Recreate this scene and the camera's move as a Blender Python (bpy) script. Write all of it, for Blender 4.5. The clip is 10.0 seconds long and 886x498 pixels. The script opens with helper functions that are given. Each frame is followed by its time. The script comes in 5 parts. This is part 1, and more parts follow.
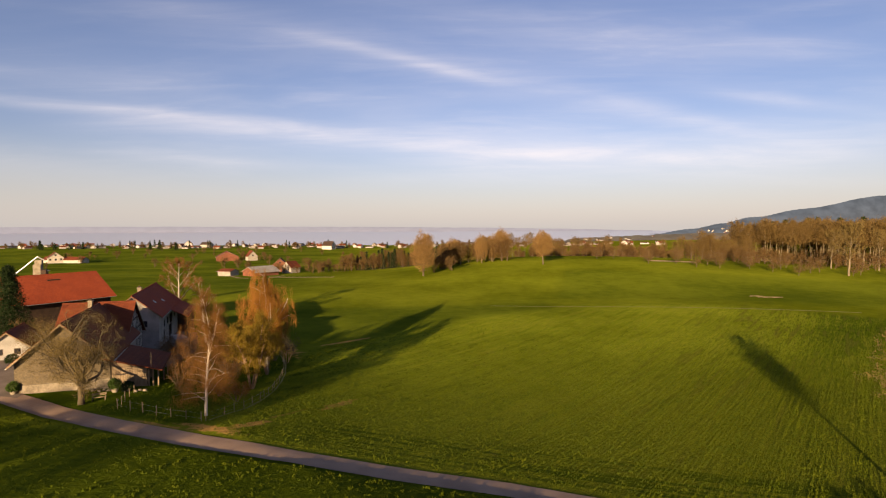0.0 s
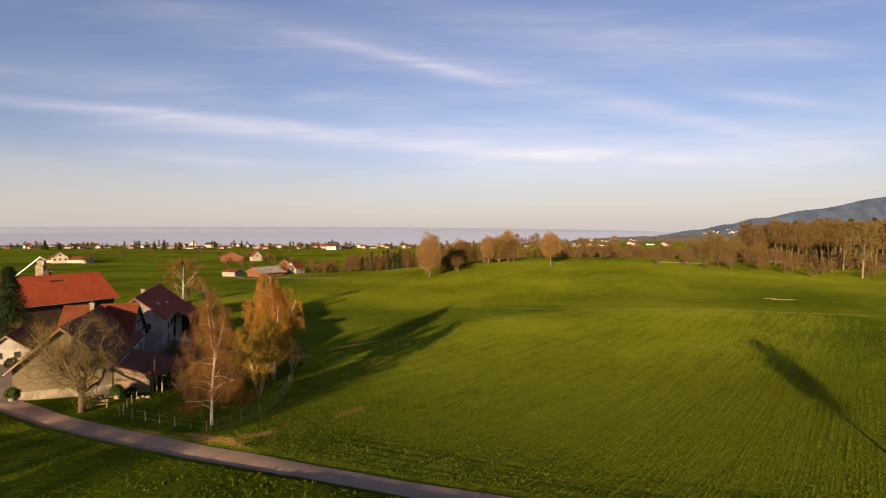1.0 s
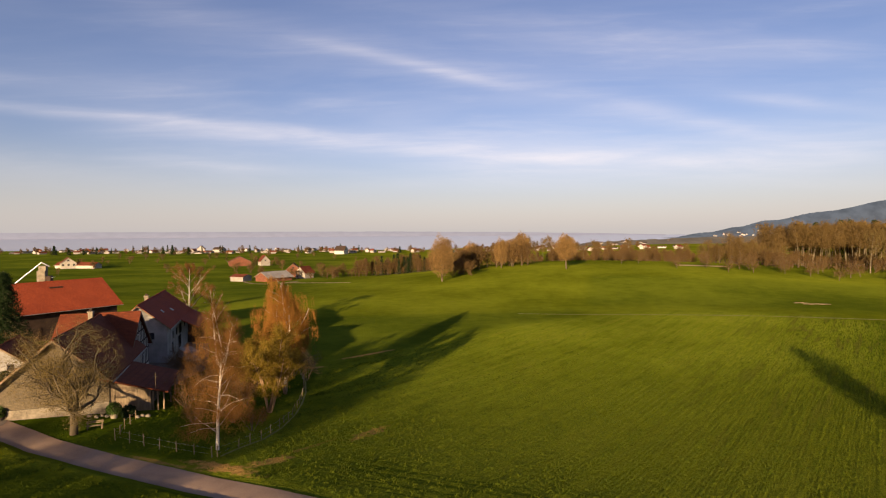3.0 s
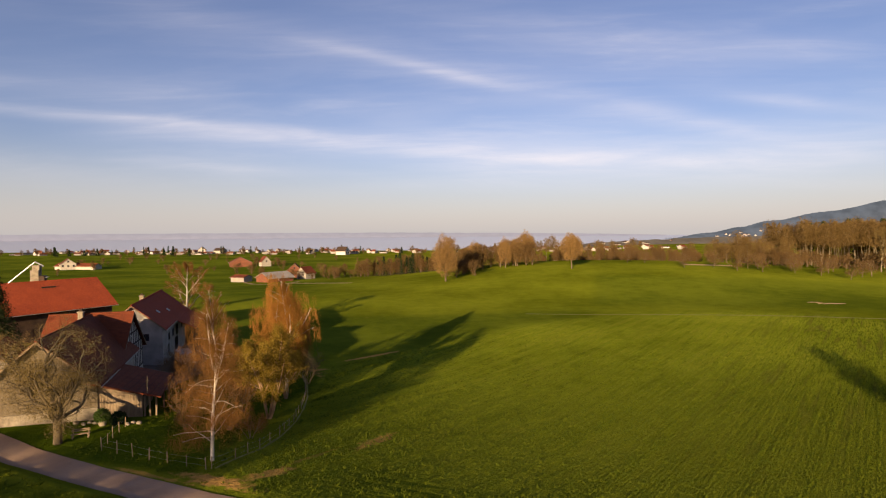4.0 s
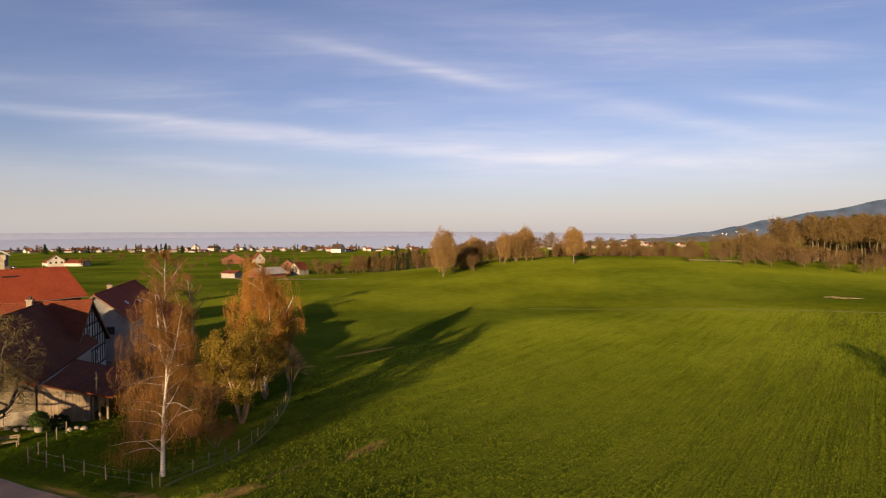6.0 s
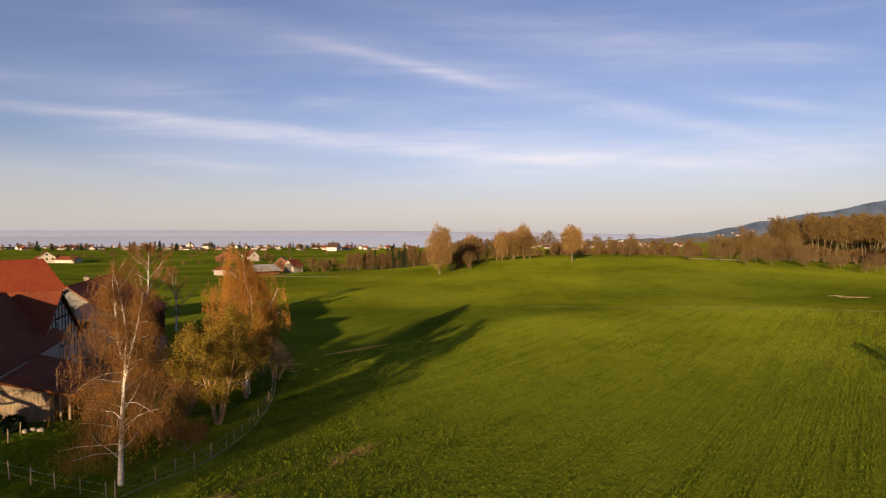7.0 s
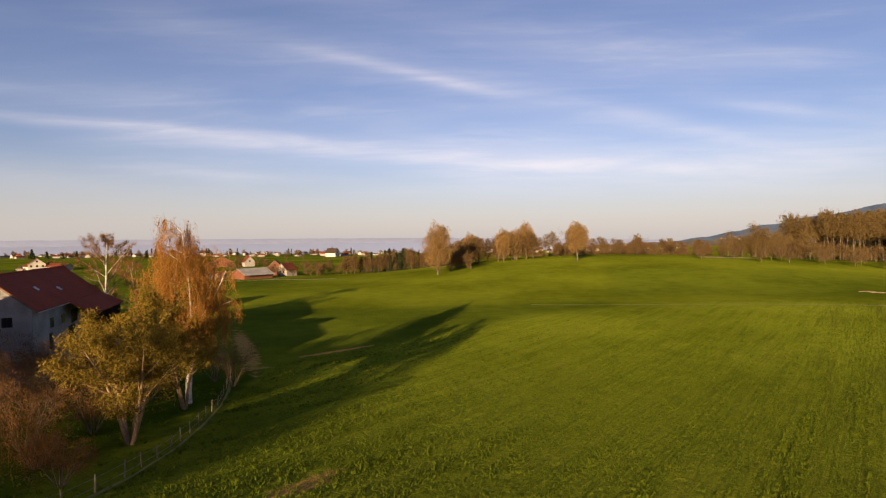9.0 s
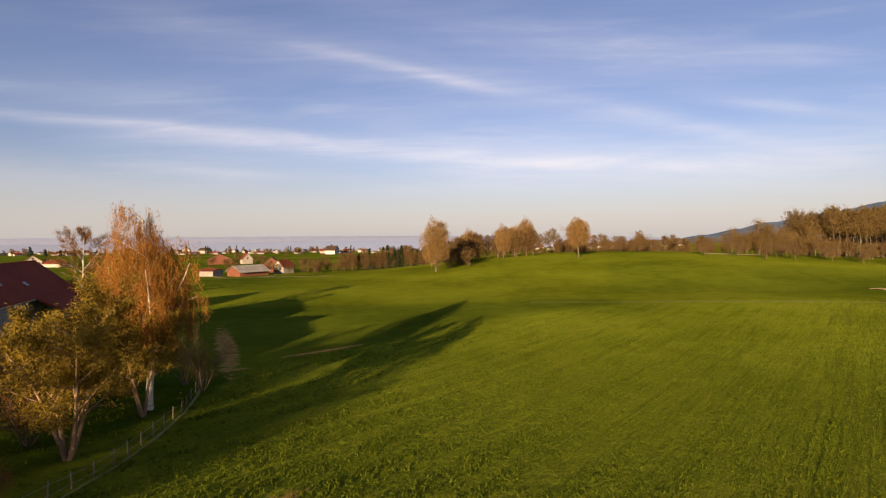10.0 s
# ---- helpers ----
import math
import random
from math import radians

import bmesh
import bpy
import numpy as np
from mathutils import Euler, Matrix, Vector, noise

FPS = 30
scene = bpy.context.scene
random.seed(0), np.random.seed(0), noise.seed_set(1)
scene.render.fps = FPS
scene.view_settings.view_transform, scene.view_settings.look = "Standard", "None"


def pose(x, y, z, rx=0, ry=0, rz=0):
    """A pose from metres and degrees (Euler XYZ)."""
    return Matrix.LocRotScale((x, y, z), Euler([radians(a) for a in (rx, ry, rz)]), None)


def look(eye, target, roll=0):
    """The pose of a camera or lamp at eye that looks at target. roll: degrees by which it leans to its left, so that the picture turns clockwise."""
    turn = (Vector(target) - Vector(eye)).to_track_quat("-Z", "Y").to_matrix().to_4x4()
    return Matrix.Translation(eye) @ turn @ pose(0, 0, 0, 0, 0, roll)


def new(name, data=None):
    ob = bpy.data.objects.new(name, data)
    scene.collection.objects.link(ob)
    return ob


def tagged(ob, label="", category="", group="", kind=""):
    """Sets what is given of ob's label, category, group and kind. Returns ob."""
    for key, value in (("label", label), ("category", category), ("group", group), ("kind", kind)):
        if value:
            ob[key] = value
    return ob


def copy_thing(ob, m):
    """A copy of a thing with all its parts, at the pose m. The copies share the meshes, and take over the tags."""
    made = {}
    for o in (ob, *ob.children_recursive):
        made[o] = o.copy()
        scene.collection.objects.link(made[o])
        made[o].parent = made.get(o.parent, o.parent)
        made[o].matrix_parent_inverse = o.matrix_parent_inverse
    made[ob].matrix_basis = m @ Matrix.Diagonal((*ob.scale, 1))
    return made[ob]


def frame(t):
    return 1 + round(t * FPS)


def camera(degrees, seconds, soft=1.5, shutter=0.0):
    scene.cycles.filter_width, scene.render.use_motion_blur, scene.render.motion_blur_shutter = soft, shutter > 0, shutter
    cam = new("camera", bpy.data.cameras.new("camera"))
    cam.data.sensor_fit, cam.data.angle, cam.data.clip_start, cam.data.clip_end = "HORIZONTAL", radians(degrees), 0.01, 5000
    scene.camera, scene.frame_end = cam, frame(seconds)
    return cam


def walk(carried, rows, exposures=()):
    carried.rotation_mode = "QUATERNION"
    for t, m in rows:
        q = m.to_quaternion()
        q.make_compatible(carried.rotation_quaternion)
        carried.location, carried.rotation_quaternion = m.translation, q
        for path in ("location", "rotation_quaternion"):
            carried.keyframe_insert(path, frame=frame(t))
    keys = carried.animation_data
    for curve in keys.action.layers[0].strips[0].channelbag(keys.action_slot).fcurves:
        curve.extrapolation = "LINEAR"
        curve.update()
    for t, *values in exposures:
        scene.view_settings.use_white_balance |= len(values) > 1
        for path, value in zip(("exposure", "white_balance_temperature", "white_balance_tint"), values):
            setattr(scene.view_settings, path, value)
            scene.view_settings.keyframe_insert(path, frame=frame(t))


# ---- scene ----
cam = camera(80.0, 10.0, soft=1.2)
PATH = [
    (0, (3.204, -4.696, 21.862), (3.184, -2.698, 21.778), -0.1),
    (0.5, (2.289, -3.396, 21.96), (2.268, -1.398, 21.874), 0.1),
    (1, (1.656, -1.778, 21.874), (1.623, 0.22, 21.792), 0.0),
    (1.5, (0.889, 0.178, 21.851), (0.842, 2.176, 21.774), -0.1),
    (2, (0.142, 1.717, 21.823), (0.089, 3.714, 21.75), -0.2),
    (2.5, (-0.456, 3.085, 21.697), (-0.513, 5.083, 21.627), -0.2),
    (4, (-2.322, 8.798, 20.607), (-2.386, 10.796, 20.544), -0.4),
    (4.5, (-2.743, 10.908, 20.04), (-2.807, 12.906, 19.977), -0.4),
    (5, (-2.95, 13.264, 19.267), (-3.015, 15.262, 19.205), -0.5),
    (5.5, (-3.189, 15.566, 18.548), (-3.248, 17.564, 18.484), -0.5),
    (7, (-3.257, 21.937, 16.553), (-3.294, 23.936, 16.487), 0.0),
    (7.5, (-2.949, 24.727, 15.638), (-2.997, 26.726, 15.583), -0.5),
    (8, (-3.049, 28.311, 14.483), (-3.089, 30.31, 14.435), -0.4),
    (8.5, (-2.653, 31.252, 13.625), (-2.693, 33.251, 13.583), -0.5),
    (9, (-2.229, 33.837, 12.877), (-2.271, 35.836, 12.838), -0.5),
    (9.5, (-1.751, 36.34, 12.273), (-1.799, 38.339, 12.231), -0.6),
    (10, (-1.179, 38.588, 12.132), (-1.225, 40.587, 12.085), -0.5),
]
walk(cam, [(t, look(eye, target, roll)) for t, eye, target, roll in PATH], [(0, 1.60, 7350, 10), (2, 1.54, 7150, 10), (7, 1.50, 7050, 10), (10, 1.53, 7150, 10)])

# ---- light ----
SUN_AZ, SUN_EL = 18.6, 11.2          # light travels to the far right, low evening sun behind the camera
az, el = radians(SUN_AZ), radians(SUN_EL)
to_sun = Vector((-math.sin(az) * math.cos(el), -math.cos(az) * math.cos(el), math.sin(el)))
sun = new("sun", bpy.data.lights.new("sun", "SUN"))
sun.data.energy, sun.data.angle, sun.data.color = 4.8, radians(0.6), (1.0, 0.74, 0.46)
sun.matrix_world = look((0, 0, 200), Vector((0, 0, 200)) - to_sun)

world = bpy.data.worlds.new("world")
scene.world = world
world.use_nodes = True


def nodes_of(tree):
    """Short ways to make and link nodes of one tree."""
    def make(kind, **values):
        n = tree.nodes.new(kind)
        for key, value in values.items():
            if key in n.inputs:
                n.inputs[key].default_value = value
        return n

    def math_node(op, a, b=0.0, clamp=False):
        n = tree.nodes.new("ShaderNodeMath")
        n.operation, n.use_clamp = op, clamp
        for k, v in ((0, a), (1, b)):
            if isinstance(v, (int, float)):
                n.inputs[k].default_value = v
            else:
                tree.links.new(v, n.inputs[k])
        return n.outputs[0]

    def mix(fac, a, b, blend="MIX"):
        n = tree.nodes.new("ShaderNodeMix")
        n.data_type, n.blend_type, n.clamp_factor = "RGBA", blend, True
        for sock, v in ((n.inputs["Factor"], fac), (n.inputs[6], a), (n.inputs[7], b)):
            if isinstance(v, (int, float)):
                sock.default_value = v
            elif isinstance(v, tuple):
                sock.default_value = (*v[:3], 1.0)
            else:
                tree.links.new(v, sock)
        return n.outputs[2]

    def ramp(fac, lo, hi):
        n = tree.nodes.new("ShaderNodeMapRange")
        n.interpolation_type = "SMOOTHSTEP"
        tree.links.new(fac, n.inputs[0])
        n.inputs[1].default_value, n.inputs[2].default_value = lo, hi
        return n.outputs[0]

    def noise_node(vector, scale, detail=4.0, rough=0.55, distort=0.0):
        n = tree.nodes.new("ShaderNodeTexNoise")
        n.inputs["Scale"].default_value, n.inputs["Detail"].default_value = scale, detail
        n.inputs["Roughness"].default_value, n.inputs["Distortion"].default_value = rough, distort
        if vector is not None:
            tree.links.new(vector, n.inputs["Vector"])
        return n.outputs[0]

    def mapped(vector, scale=(1, 1, 1), turn=(0, 0, 0), shift=(0, 0, 0)):
        n = tree.nodes.new("ShaderNodeMapping")
        n.inputs["Scale"].default_value, n.inputs["Location"].default_value = scale, shift
        n.inputs["Rotation"].default_value = [radians(a) for a in turn]
        tree.links.new(vector, n.inputs["Vector"])
        return n.outputs[0]

    return make, math_node, mix, ramp, noise_node, mapped


def build_sky():
    t = world.node_tree
    t.nodes.clear()
    make, m, mix, ramp, noisy, mapped = nodes_of(t)
    coord = t.nodes.new("ShaderNodeTexCoord").outputs["Generated"]
    sky = t.nodes.new("ShaderNodeTexSky")
    sky.sky_type, sky.sun_disc = "NISHITA", False
    sky.sun_elevation, sky.sun_rotation = radians(SUN_EL), radians(180 + SUN_AZ)
    sky.altitude, sky.air_density, sky.dust_density, sky.ozone_density = 450, 1.0, 1.2, 2.5
    sep = t.nodes.new("ShaderNodeSeparateXYZ")
    t.links.new(coord, sep.inputs[0])
    x, y, z = sep.outputs
    # the sky as seen over the lake: u to the side, v upwards, both as tangents
    ahead = m("MAXIMUM", m("ABSOLUTE", y), 0.25)
    u, v = m("DIVIDE", x, ahead), m("DIVIDE", m("MAXIMUM", z, 0.0), ahead)
    plane = t.nodes.new("ShaderNodeCombineXYZ")
    t.links.new(u, plane.inputs[0])
    t.links.new(v, plane.inputs[1])
    uv = plane.outputs[0]
    veil = noisy(mapped(uv, (1.0, 6.5, 1), (0, 0, 5)), 1.3, 6, 0.55, 0.35)
    feather = noisy(mapped(uv, (1.6, 17, 1), (0, 0, 6)), 2.0, 7, 0.62, 0.5)
    wave = m("MULTIPLY", m("SUBTRACT", noisy(mapped(uv, (1, 1, 1), (0, 0, 0), (3, 1, 0)), 1.6, 3), 0.5), 0.028)

    def band(v0, slope, wide, strength, u0, u1):
        """A streak of cirrus along v = v0 + slope * u."""
        off = m("ADD", m("SUBTRACT", v, m("ADD", m("MULTIPLY", u, slope), v0)), wave)
        bell = m("POWER", 2.718, m("MULTIPLY", m("POWER", m("DIVIDE", off, wide), 2.0), -1.0))
        ends = m("MULTIPLY", ramp(u, u0 - 0.16, u0 + 0.12), m("SUBTRACT", 1.0, ramp(u, u1 - 0.12, u1 + 0.22)))
        return m("MULTIPLY", m("MULTIPLY", bell, ends), strength)

    clear = m("SUBTRACT", 1.0, m("MULTIPLY", ramp(m("SUBTRACT", v, m("MULTIPLY", u, 0.16)), 0.26, 0.46), 0.75))
    cover = m("MULTIPLY", m("MULTIPLY", ramp(veil, 0.34, 0.78), 0.17), clear)
    cover = m("ADD", cover, m("MULTIPLY", m("MULTIPLY", m("MULTIPLY", ramp(feather, 0.46, 0.72), ramp(veil, 0.36, 0.62)), 0.09), clear))
    tear = m("ADD", 0.50, m("MULTIPLY", ramp(feather, 0.28, 0.70), 0.60))
    streaks = band(0.164, -0.092, 0.011, 0.33, -1.2, -0.30)
    for more in ((0.150, -0.090, 0.016, 0.29, -0.55, 0.10), (0.160, -0.070, 0.036, 0.20, -0.7, 0.3), (0.150, -0.035, 0.036, 0.42, 0.0, 0.75), (0.138, -0.010, 0.014, 0.26, 0.25, 0.6), (0.296, -0.210, 0.016, 0.26, 0.38, 0.58), (0.185, -0.015, 0.030, 0.34, 0.58, 1.2),
                 (0.293, -0.230, 0.011, 0.34, -0.22, 0.02), (0.300, -0.200, 0.036, 0.18, -0.6, 0.1), (0.292, -0.195, 0.024, 0.22, 0.08, 0.42), (0.323, -0.140, 0.014, 0.36, 0.52, 0.70), (0.40, -0.20, 0.05, 0.10, -0.3, 0.4),
                 (0.105, -0.050, 0.009, 0.26, -0.54, -0.32), (0.132, -0.02, 0.007, 0.30, -0.63, -0.62), (0.210, -0.095, 0.022, 0.18, -1.2, -0.5), (0.100, -0.030, 0.024, 0.22, 0.0, 0.9), (0.085, 0.0, 0.010, 0.16, -0.2, -0.05), (0.36, -0.03, 0.025, 0.12, 0.25, 0.7)):
        streaks = m("ADD", streaks, band(*more))
    clouds = m("MULTIPLY", m("ADD", cover, m("MULTIPLY", m("MULTIPLY", streaks, tear), 0.62)), ramp(z, 0.04, 0.13))
    haze = m("SUBTRACT", 1.0, ramp(z, -0.02, 0.17))
    tinted = mix(1.0, sky.outputs[0], (1.42, 1.18, 1.43), "MULTIPLY")
    base = mix(m("MULTIPLY", haze, 0.72), tinted, (6.2, 6.1, 6.45))
    painted = mix(m("MINIMUM", clouds, 0.9), base, (9.8, 9.2, 9.9))
    back = make("ShaderNodeBackground", Strength=0.037)
    t.links.new(painted, back.inputs["Color"])
    out = t.nodes.new("ShaderNodeOutputWorld")
    t.links.new(back.outputs[0], out.inputs[0])


build_sky()


# ---- materials ----
def surface(name, dark, light, scale=1.0, rough=0.85, bump=0.3, grain=12.0, metal=0.0, fine=None, per_object=0.0, spec=0.3, stretch=(1, 1, 1)):
    """A surface that varies between two colours at two scales, with relief."""
    mat = bpy.data.materials.new(name)
    mat.use_nodes = True
    t = mat.node_tree
    make, m, mix, ramp, noisy, mapped = nodes_of(t)
    bsdf = t.nodes["Principled BSDF"]
    pos = mapped(t.nodes.new("ShaderNodeTexCoord").outputs["Object"], stretch)
    big, small = noisy(pos, scale, 5), noisy(pos, scale * grain, 5, 0.65)
    value = m("ADD", m("MULTIPLY", ramp(big, 0.3, 0.7), 0.55), m("MULTIPLY", ramp(small, 0.25, 0.75), 0.45))
    if per_object:
        rnd = t.nodes.new("ShaderNodeObjectInfo").outputs["Random"]
        value = m("ADD", value, m("MULTIPLY", m("SUBTRACT", rnd, 0.5), per_object), True)
    t.links.new(mix(value, dark, light), bsdf.inputs["Base Color"])
    bsdf.inputs["Roughness"].default_value, bsdf.inputs["Metallic"].default_value = rough, metal
    bsdf.inputs["Specular IOR Level"].default_value = spec
    if bump:
        b = make("ShaderNodeBump", Strength=bump, Distance=0.05)
        t.links.new(small, b.inputs["Height"])
        t.links.new(b.outputs[0], bsdf.inputs["Normal"])
    return mat


def leafy(name, dark, light, through_light=0.35):
    """Leaves, catkins and fine twigs: colour by island, some light comes through."""
    mat = bpy.data.materials.new(name)
    mat.use_nodes = True
    t = mat.node_tree
    make, m, mix, ramp, noisy, mapped = nodes_of(t)
    t.nodes.clear()
    rnd = t.nodes.new("ShaderNodeNewGeometry").outputs["Random Per Island"]
    clump = noisy(t.nodes.new("ShaderNodeTexCoord").outputs["Object"], 0.5, 3)
    colour = mix(m("ADD", m("MULTIPLY", rnd, 0.6), m("MULTIPLY", ramp(clump, 0.3, 0.7), 0.4)), dark, light)
    d, tr, out = make("ShaderNodeBsdfDiffuse"), make("ShaderNodeBsdfTranslucent"), make("ShaderNodeOutputMaterial")
    mx = make("ShaderNodeMixShader")
    mx.inputs[0].default_value = through_light
    for s in (d, tr):
        t.links.new(colour, s.inputs[0])
    t.links.new(d.outputs[0], mx.inputs[1])
    t.links.new(tr.outputs[0], mx.inputs[2])
    t.links.new(mx.outputs[0], out.inputs[0])
    return mat


def grass_material():
    mat = bpy.data.materials.new("grass")
    mat.use_nodes = True
    t = mat.node_tree
    make, m, mix, ramp, noisy, mapped = nodes_of(t)
    bsdf = t.nodes["Principled BSDF"]
    pos = t.nodes.new("ShaderNodeTexCoord").outputs["Object"]
    broad, mid, fine = noisy(pos, 0.02, 4), noisy(pos, 0.25, 5), noisy(pos, 2.2, 6, 0.7)
    tone = m("ADD", m("MULTIPLY", broad, 0.58), m("ADD", m("MULTIPLY", mid, 0.20), m("MULTIPLY", fine, 0.22)))
    meadow = mix(ramp(tone, 0.34, 0.66), (0.082, 0.102, 0.007), (0.182, 0.206, 0.016))
    sown = mix(ramp(tone, 0.34, 0.66), (0.098, 0.128, 0.008), (0.225, 0.266, 0.020))
    sep = t.nodes.new("ShaderNodeSeparateXYZ")
    t.links.new(pos, sep.inputs[0])
    x, y, z = sep.outputs
    edge = m("SUBTRACT", y, m("ADD", 133.5, m("SUBTRACT", x, m("MULTIPLY", m("MULTIPLY", x, x), 0.0075))))
    field = m("MULTIPLY", m("SUBTRACT", 1.0, ramp(edge, -6.0, 5.0)), ramp(x, -24, -14))
    # a darker crop on the far slope, and darker pasture on the plain by the lake
    def between(v, lo, hi, soft):
        return m("MULTIPLY", ramp(v, lo - soft, lo + soft), m("SUBTRACT", 1.0, ramp(v, hi - soft, hi + soft)))
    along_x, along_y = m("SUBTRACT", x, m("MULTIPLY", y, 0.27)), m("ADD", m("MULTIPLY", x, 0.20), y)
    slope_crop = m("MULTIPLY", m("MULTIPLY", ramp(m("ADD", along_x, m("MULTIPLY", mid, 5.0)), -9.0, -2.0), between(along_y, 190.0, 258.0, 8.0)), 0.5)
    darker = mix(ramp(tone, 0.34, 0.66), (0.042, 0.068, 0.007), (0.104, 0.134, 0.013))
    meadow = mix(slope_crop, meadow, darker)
    plain = m("MULTIPLY", m("SUBTRACT", 1.0, ramp(m("ADD", x, m("MULTIPLY", y, 0.16)), -60.0, 5.0)), ramp(y, 150.0, 240.0))
    strips = noisy(mapped(pos, (0.012, 0.05, 1), (0, 0, 14)), 1.0, 4, 0.6, 0.2)
    meadow = mix(m("MULTIPLY", plain, m("ADD", 0.55, m("MULTIPLY", ramp(strips, 0.35, 0.65), 0.45))), meadow, darker)
    # shade in the dip beyond the crest, painted as darker grass
    hollow_shade = m("MULTIPLY", between(m("SUBTRACT", y, m("MULTIPLY", x, 0.12)), 116.0, 168.0, 6.0), m("SUBTRACT", 1.0, ramp(x, 22.0, 46.0)))
    meadow = mix(m("MULTIPLY", hollow_shade, 0.65), meadow, darker)
    # drill rows of the sown field
    turned = mapped(pos, (1, 1, 1), (0, 0, 37.5))
    wide_rows = noisy(mapped(turned, (0.75, 0.05, 1)), 1.0, 3, 0.5, 0.15)
    fine_rows = noisy(mapped(turned, (2.6, 0.12, 1)), 1.0, 4, 0.6, 0.1)
    rows = m("ADD", m("MULTIPLY", wide_rows, 0.5), m("MULTIPLY", fine_rows, 0.5))
    lumps = noisy(mapped(turned, (4.4, 0.30, 1)), 1.0, 4, 0.65, 0.0)
    crumbs = noisy(pos, 4.6, 4, 0.7)
    # two drill passes meet here: a denser, greener stand on the far right
    pass_side = m("ADD", m("SUBTRACT", m("MULTIPLY", x, 0.79), m("MULTIPLY", y, 0.61)), m("MULTIPLY", mid, 5.0))
    sown = mix(ramp(pass_side, -7.0, 4.0), sown, mix(ramp(tone, 0.34, 0.66), (0.044, 0.074, 0.005), (0.120, 0.170, 0.011)))
    sown = mix(m("MULTIPLY", ramp(rows, 0.44, 0.66), 0.42), sown, (0.230, 0.225, 0.026))
    # gaps between rows and clumps: dark earth, with their shade painted in
    furrow = m("ADD", 0.14, m("MULTIPLY", ramp(pass_side, -34.0, -8.0), 0.46))
    sown = mix(m("MULTIPLY", m("SUBTRACT", 1.0, ramp(wide_rows, 0.40, 0.52)), m("MULTIPLY", furrow, 0.4)), sown, (0.030, 0.052, 0.005))
    sown = mix(m("MULTIPLY", m("SUBTRACT", 1.0, ramp(lumps, 0.40, 0.53)), furrow), sown, (0.028, 0.048, 0.005))
    sown = mix(m("MULTIPLY", m("SUBTRACT", 1.0, ramp(crumbs, 0.36, 0.50)), 0.38), sown, (0.028, 0.046, 0.005))
    sown = mix(m("MULTIPLY", m("SUBTRACT", 1.0, ramp(rows, 0.36, 0.48)), 0.28), sown, (0.040, 0.060, 0.006))
    # between the near rows: bare soil, darkened with painted shade of the gaps
    stripes = m("SUBTRACT", 1.0, ramp(wide_rows, 0.36, 0.46))
    sown = mix(m("MULTIPLY", m("MULTIPLY", stripes, ramp(pass_side, -40.0, -10.0)), 0.26), sown, (0.150, 0.118, 0.030))
    shaded_soil = mix(ramp(crumbs, 0.35, 0.65), (0.058, 0.070, 0.007), (0.140, 0.155, 0.014))
    sown = mix(m("MULTIPLY", m("SUBTRACT", 1.0, ramp(y, 55.0, 125.0)), m("ADD", 0.35, m("MULTIPLY", ramp(x, -28.0, 15.0), 0.35))), sown, shaded_soil)
    # headland along the lane, worked the other way
    off = m("SUBTRACT", m("ADD", m("MULTIPLY", x, 0.205), m("MULTIPLY", y, 0.979)), 42.67)
    along = noisy(mapped(mapped(pos, (1, 1, 1), (0, 0, 11.8)), (0.05, 1.3, 1)), 1.0, 3, 0.55, 0.1)
    head = m("MULTIPLY", m("MULTIPLY", ramp(off, 1.5, 3.5), m("SUBTRACT", 1.0, ramp(off, 9.0, 13.0))), ramp(x, -20, -8))
    sown = mix(m("MULTIPLY", m("MULTIPLY", head, m("SUBTRACT", 1.0, ramp(along, 0.40, 0.56))), 0.75), sown, (0.030, 0.052, 0.005))
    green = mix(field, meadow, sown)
    # darker grass on the near side of the lane, tree shade painted in
    green = mix(m("SUBTRACT", 1.0, ramp(off, -3.4, -1.6)), green, mix(ramp(tone, 0.34, 0.66), (0.032, 0.050, 0.004), (0.088, 0.110, 0.008)))
    # the garden inside the fence is a darker green, its shade painted in too
    garden = m("MULTIPLY", m("SUBTRACT", 1.0, ramp(m("ADD", x, m("MULTIPLY", mid, 2.0)), -25.5, -23.2)), m("MULTIPLY", ramp(off, 2.2, 4.0), m("SUBTRACT", 1.0, ramp(y, 94, 102))))
    green = mix(garden, green, mix(ramp(tone, 0.34, 0.66), (0.030, 0.054, 0.004), (0.078, 0.108, 0.008)))
    bare = m("MULTIPLY", ramp(noisy(pos, 0.11, 5, 0.6), 0.66, 0.74), 0.35)
    green = mix(bare, green, (0.16, 0.115, 0.04))
    ragged = noisy(pos, 0.9, 5, 0.65)

    def worn(base, cx, cy, turn, long, wide, strength):
        """A worn place: an uneven ellipse of bare earth."""
        c, k = math.cos(radians(turn)), math.sin(radians(turn))
        dx, dy = m("SUBTRACT", x, cx), m("SUBTRACT", y, cy)
        a = m("DIVIDE", m("ADD", m("MULTIPLY", dx, c), m("MULTIPLY", dy, k)), long)
        b = m("DIVIDE", m("SUBTRACT", m("MULTIPLY", dy, c), m("MULTIPLY", dx, k)), wide)
        far = m("ADD", m("SQRT", m("ADD", m("MULTIPLY", a, a), m("MULTIPLY", b, b))), m("MULTIPLY", m("SUBTRACT", ragged, 0.5), 2.6))
        mask = m("MULTIPLY", m("SUBTRACT", 1.0, ramp(far, 0.55, 1.15)), strength)
        return mix(mask, base, (0.40, 0.225, 0.065))

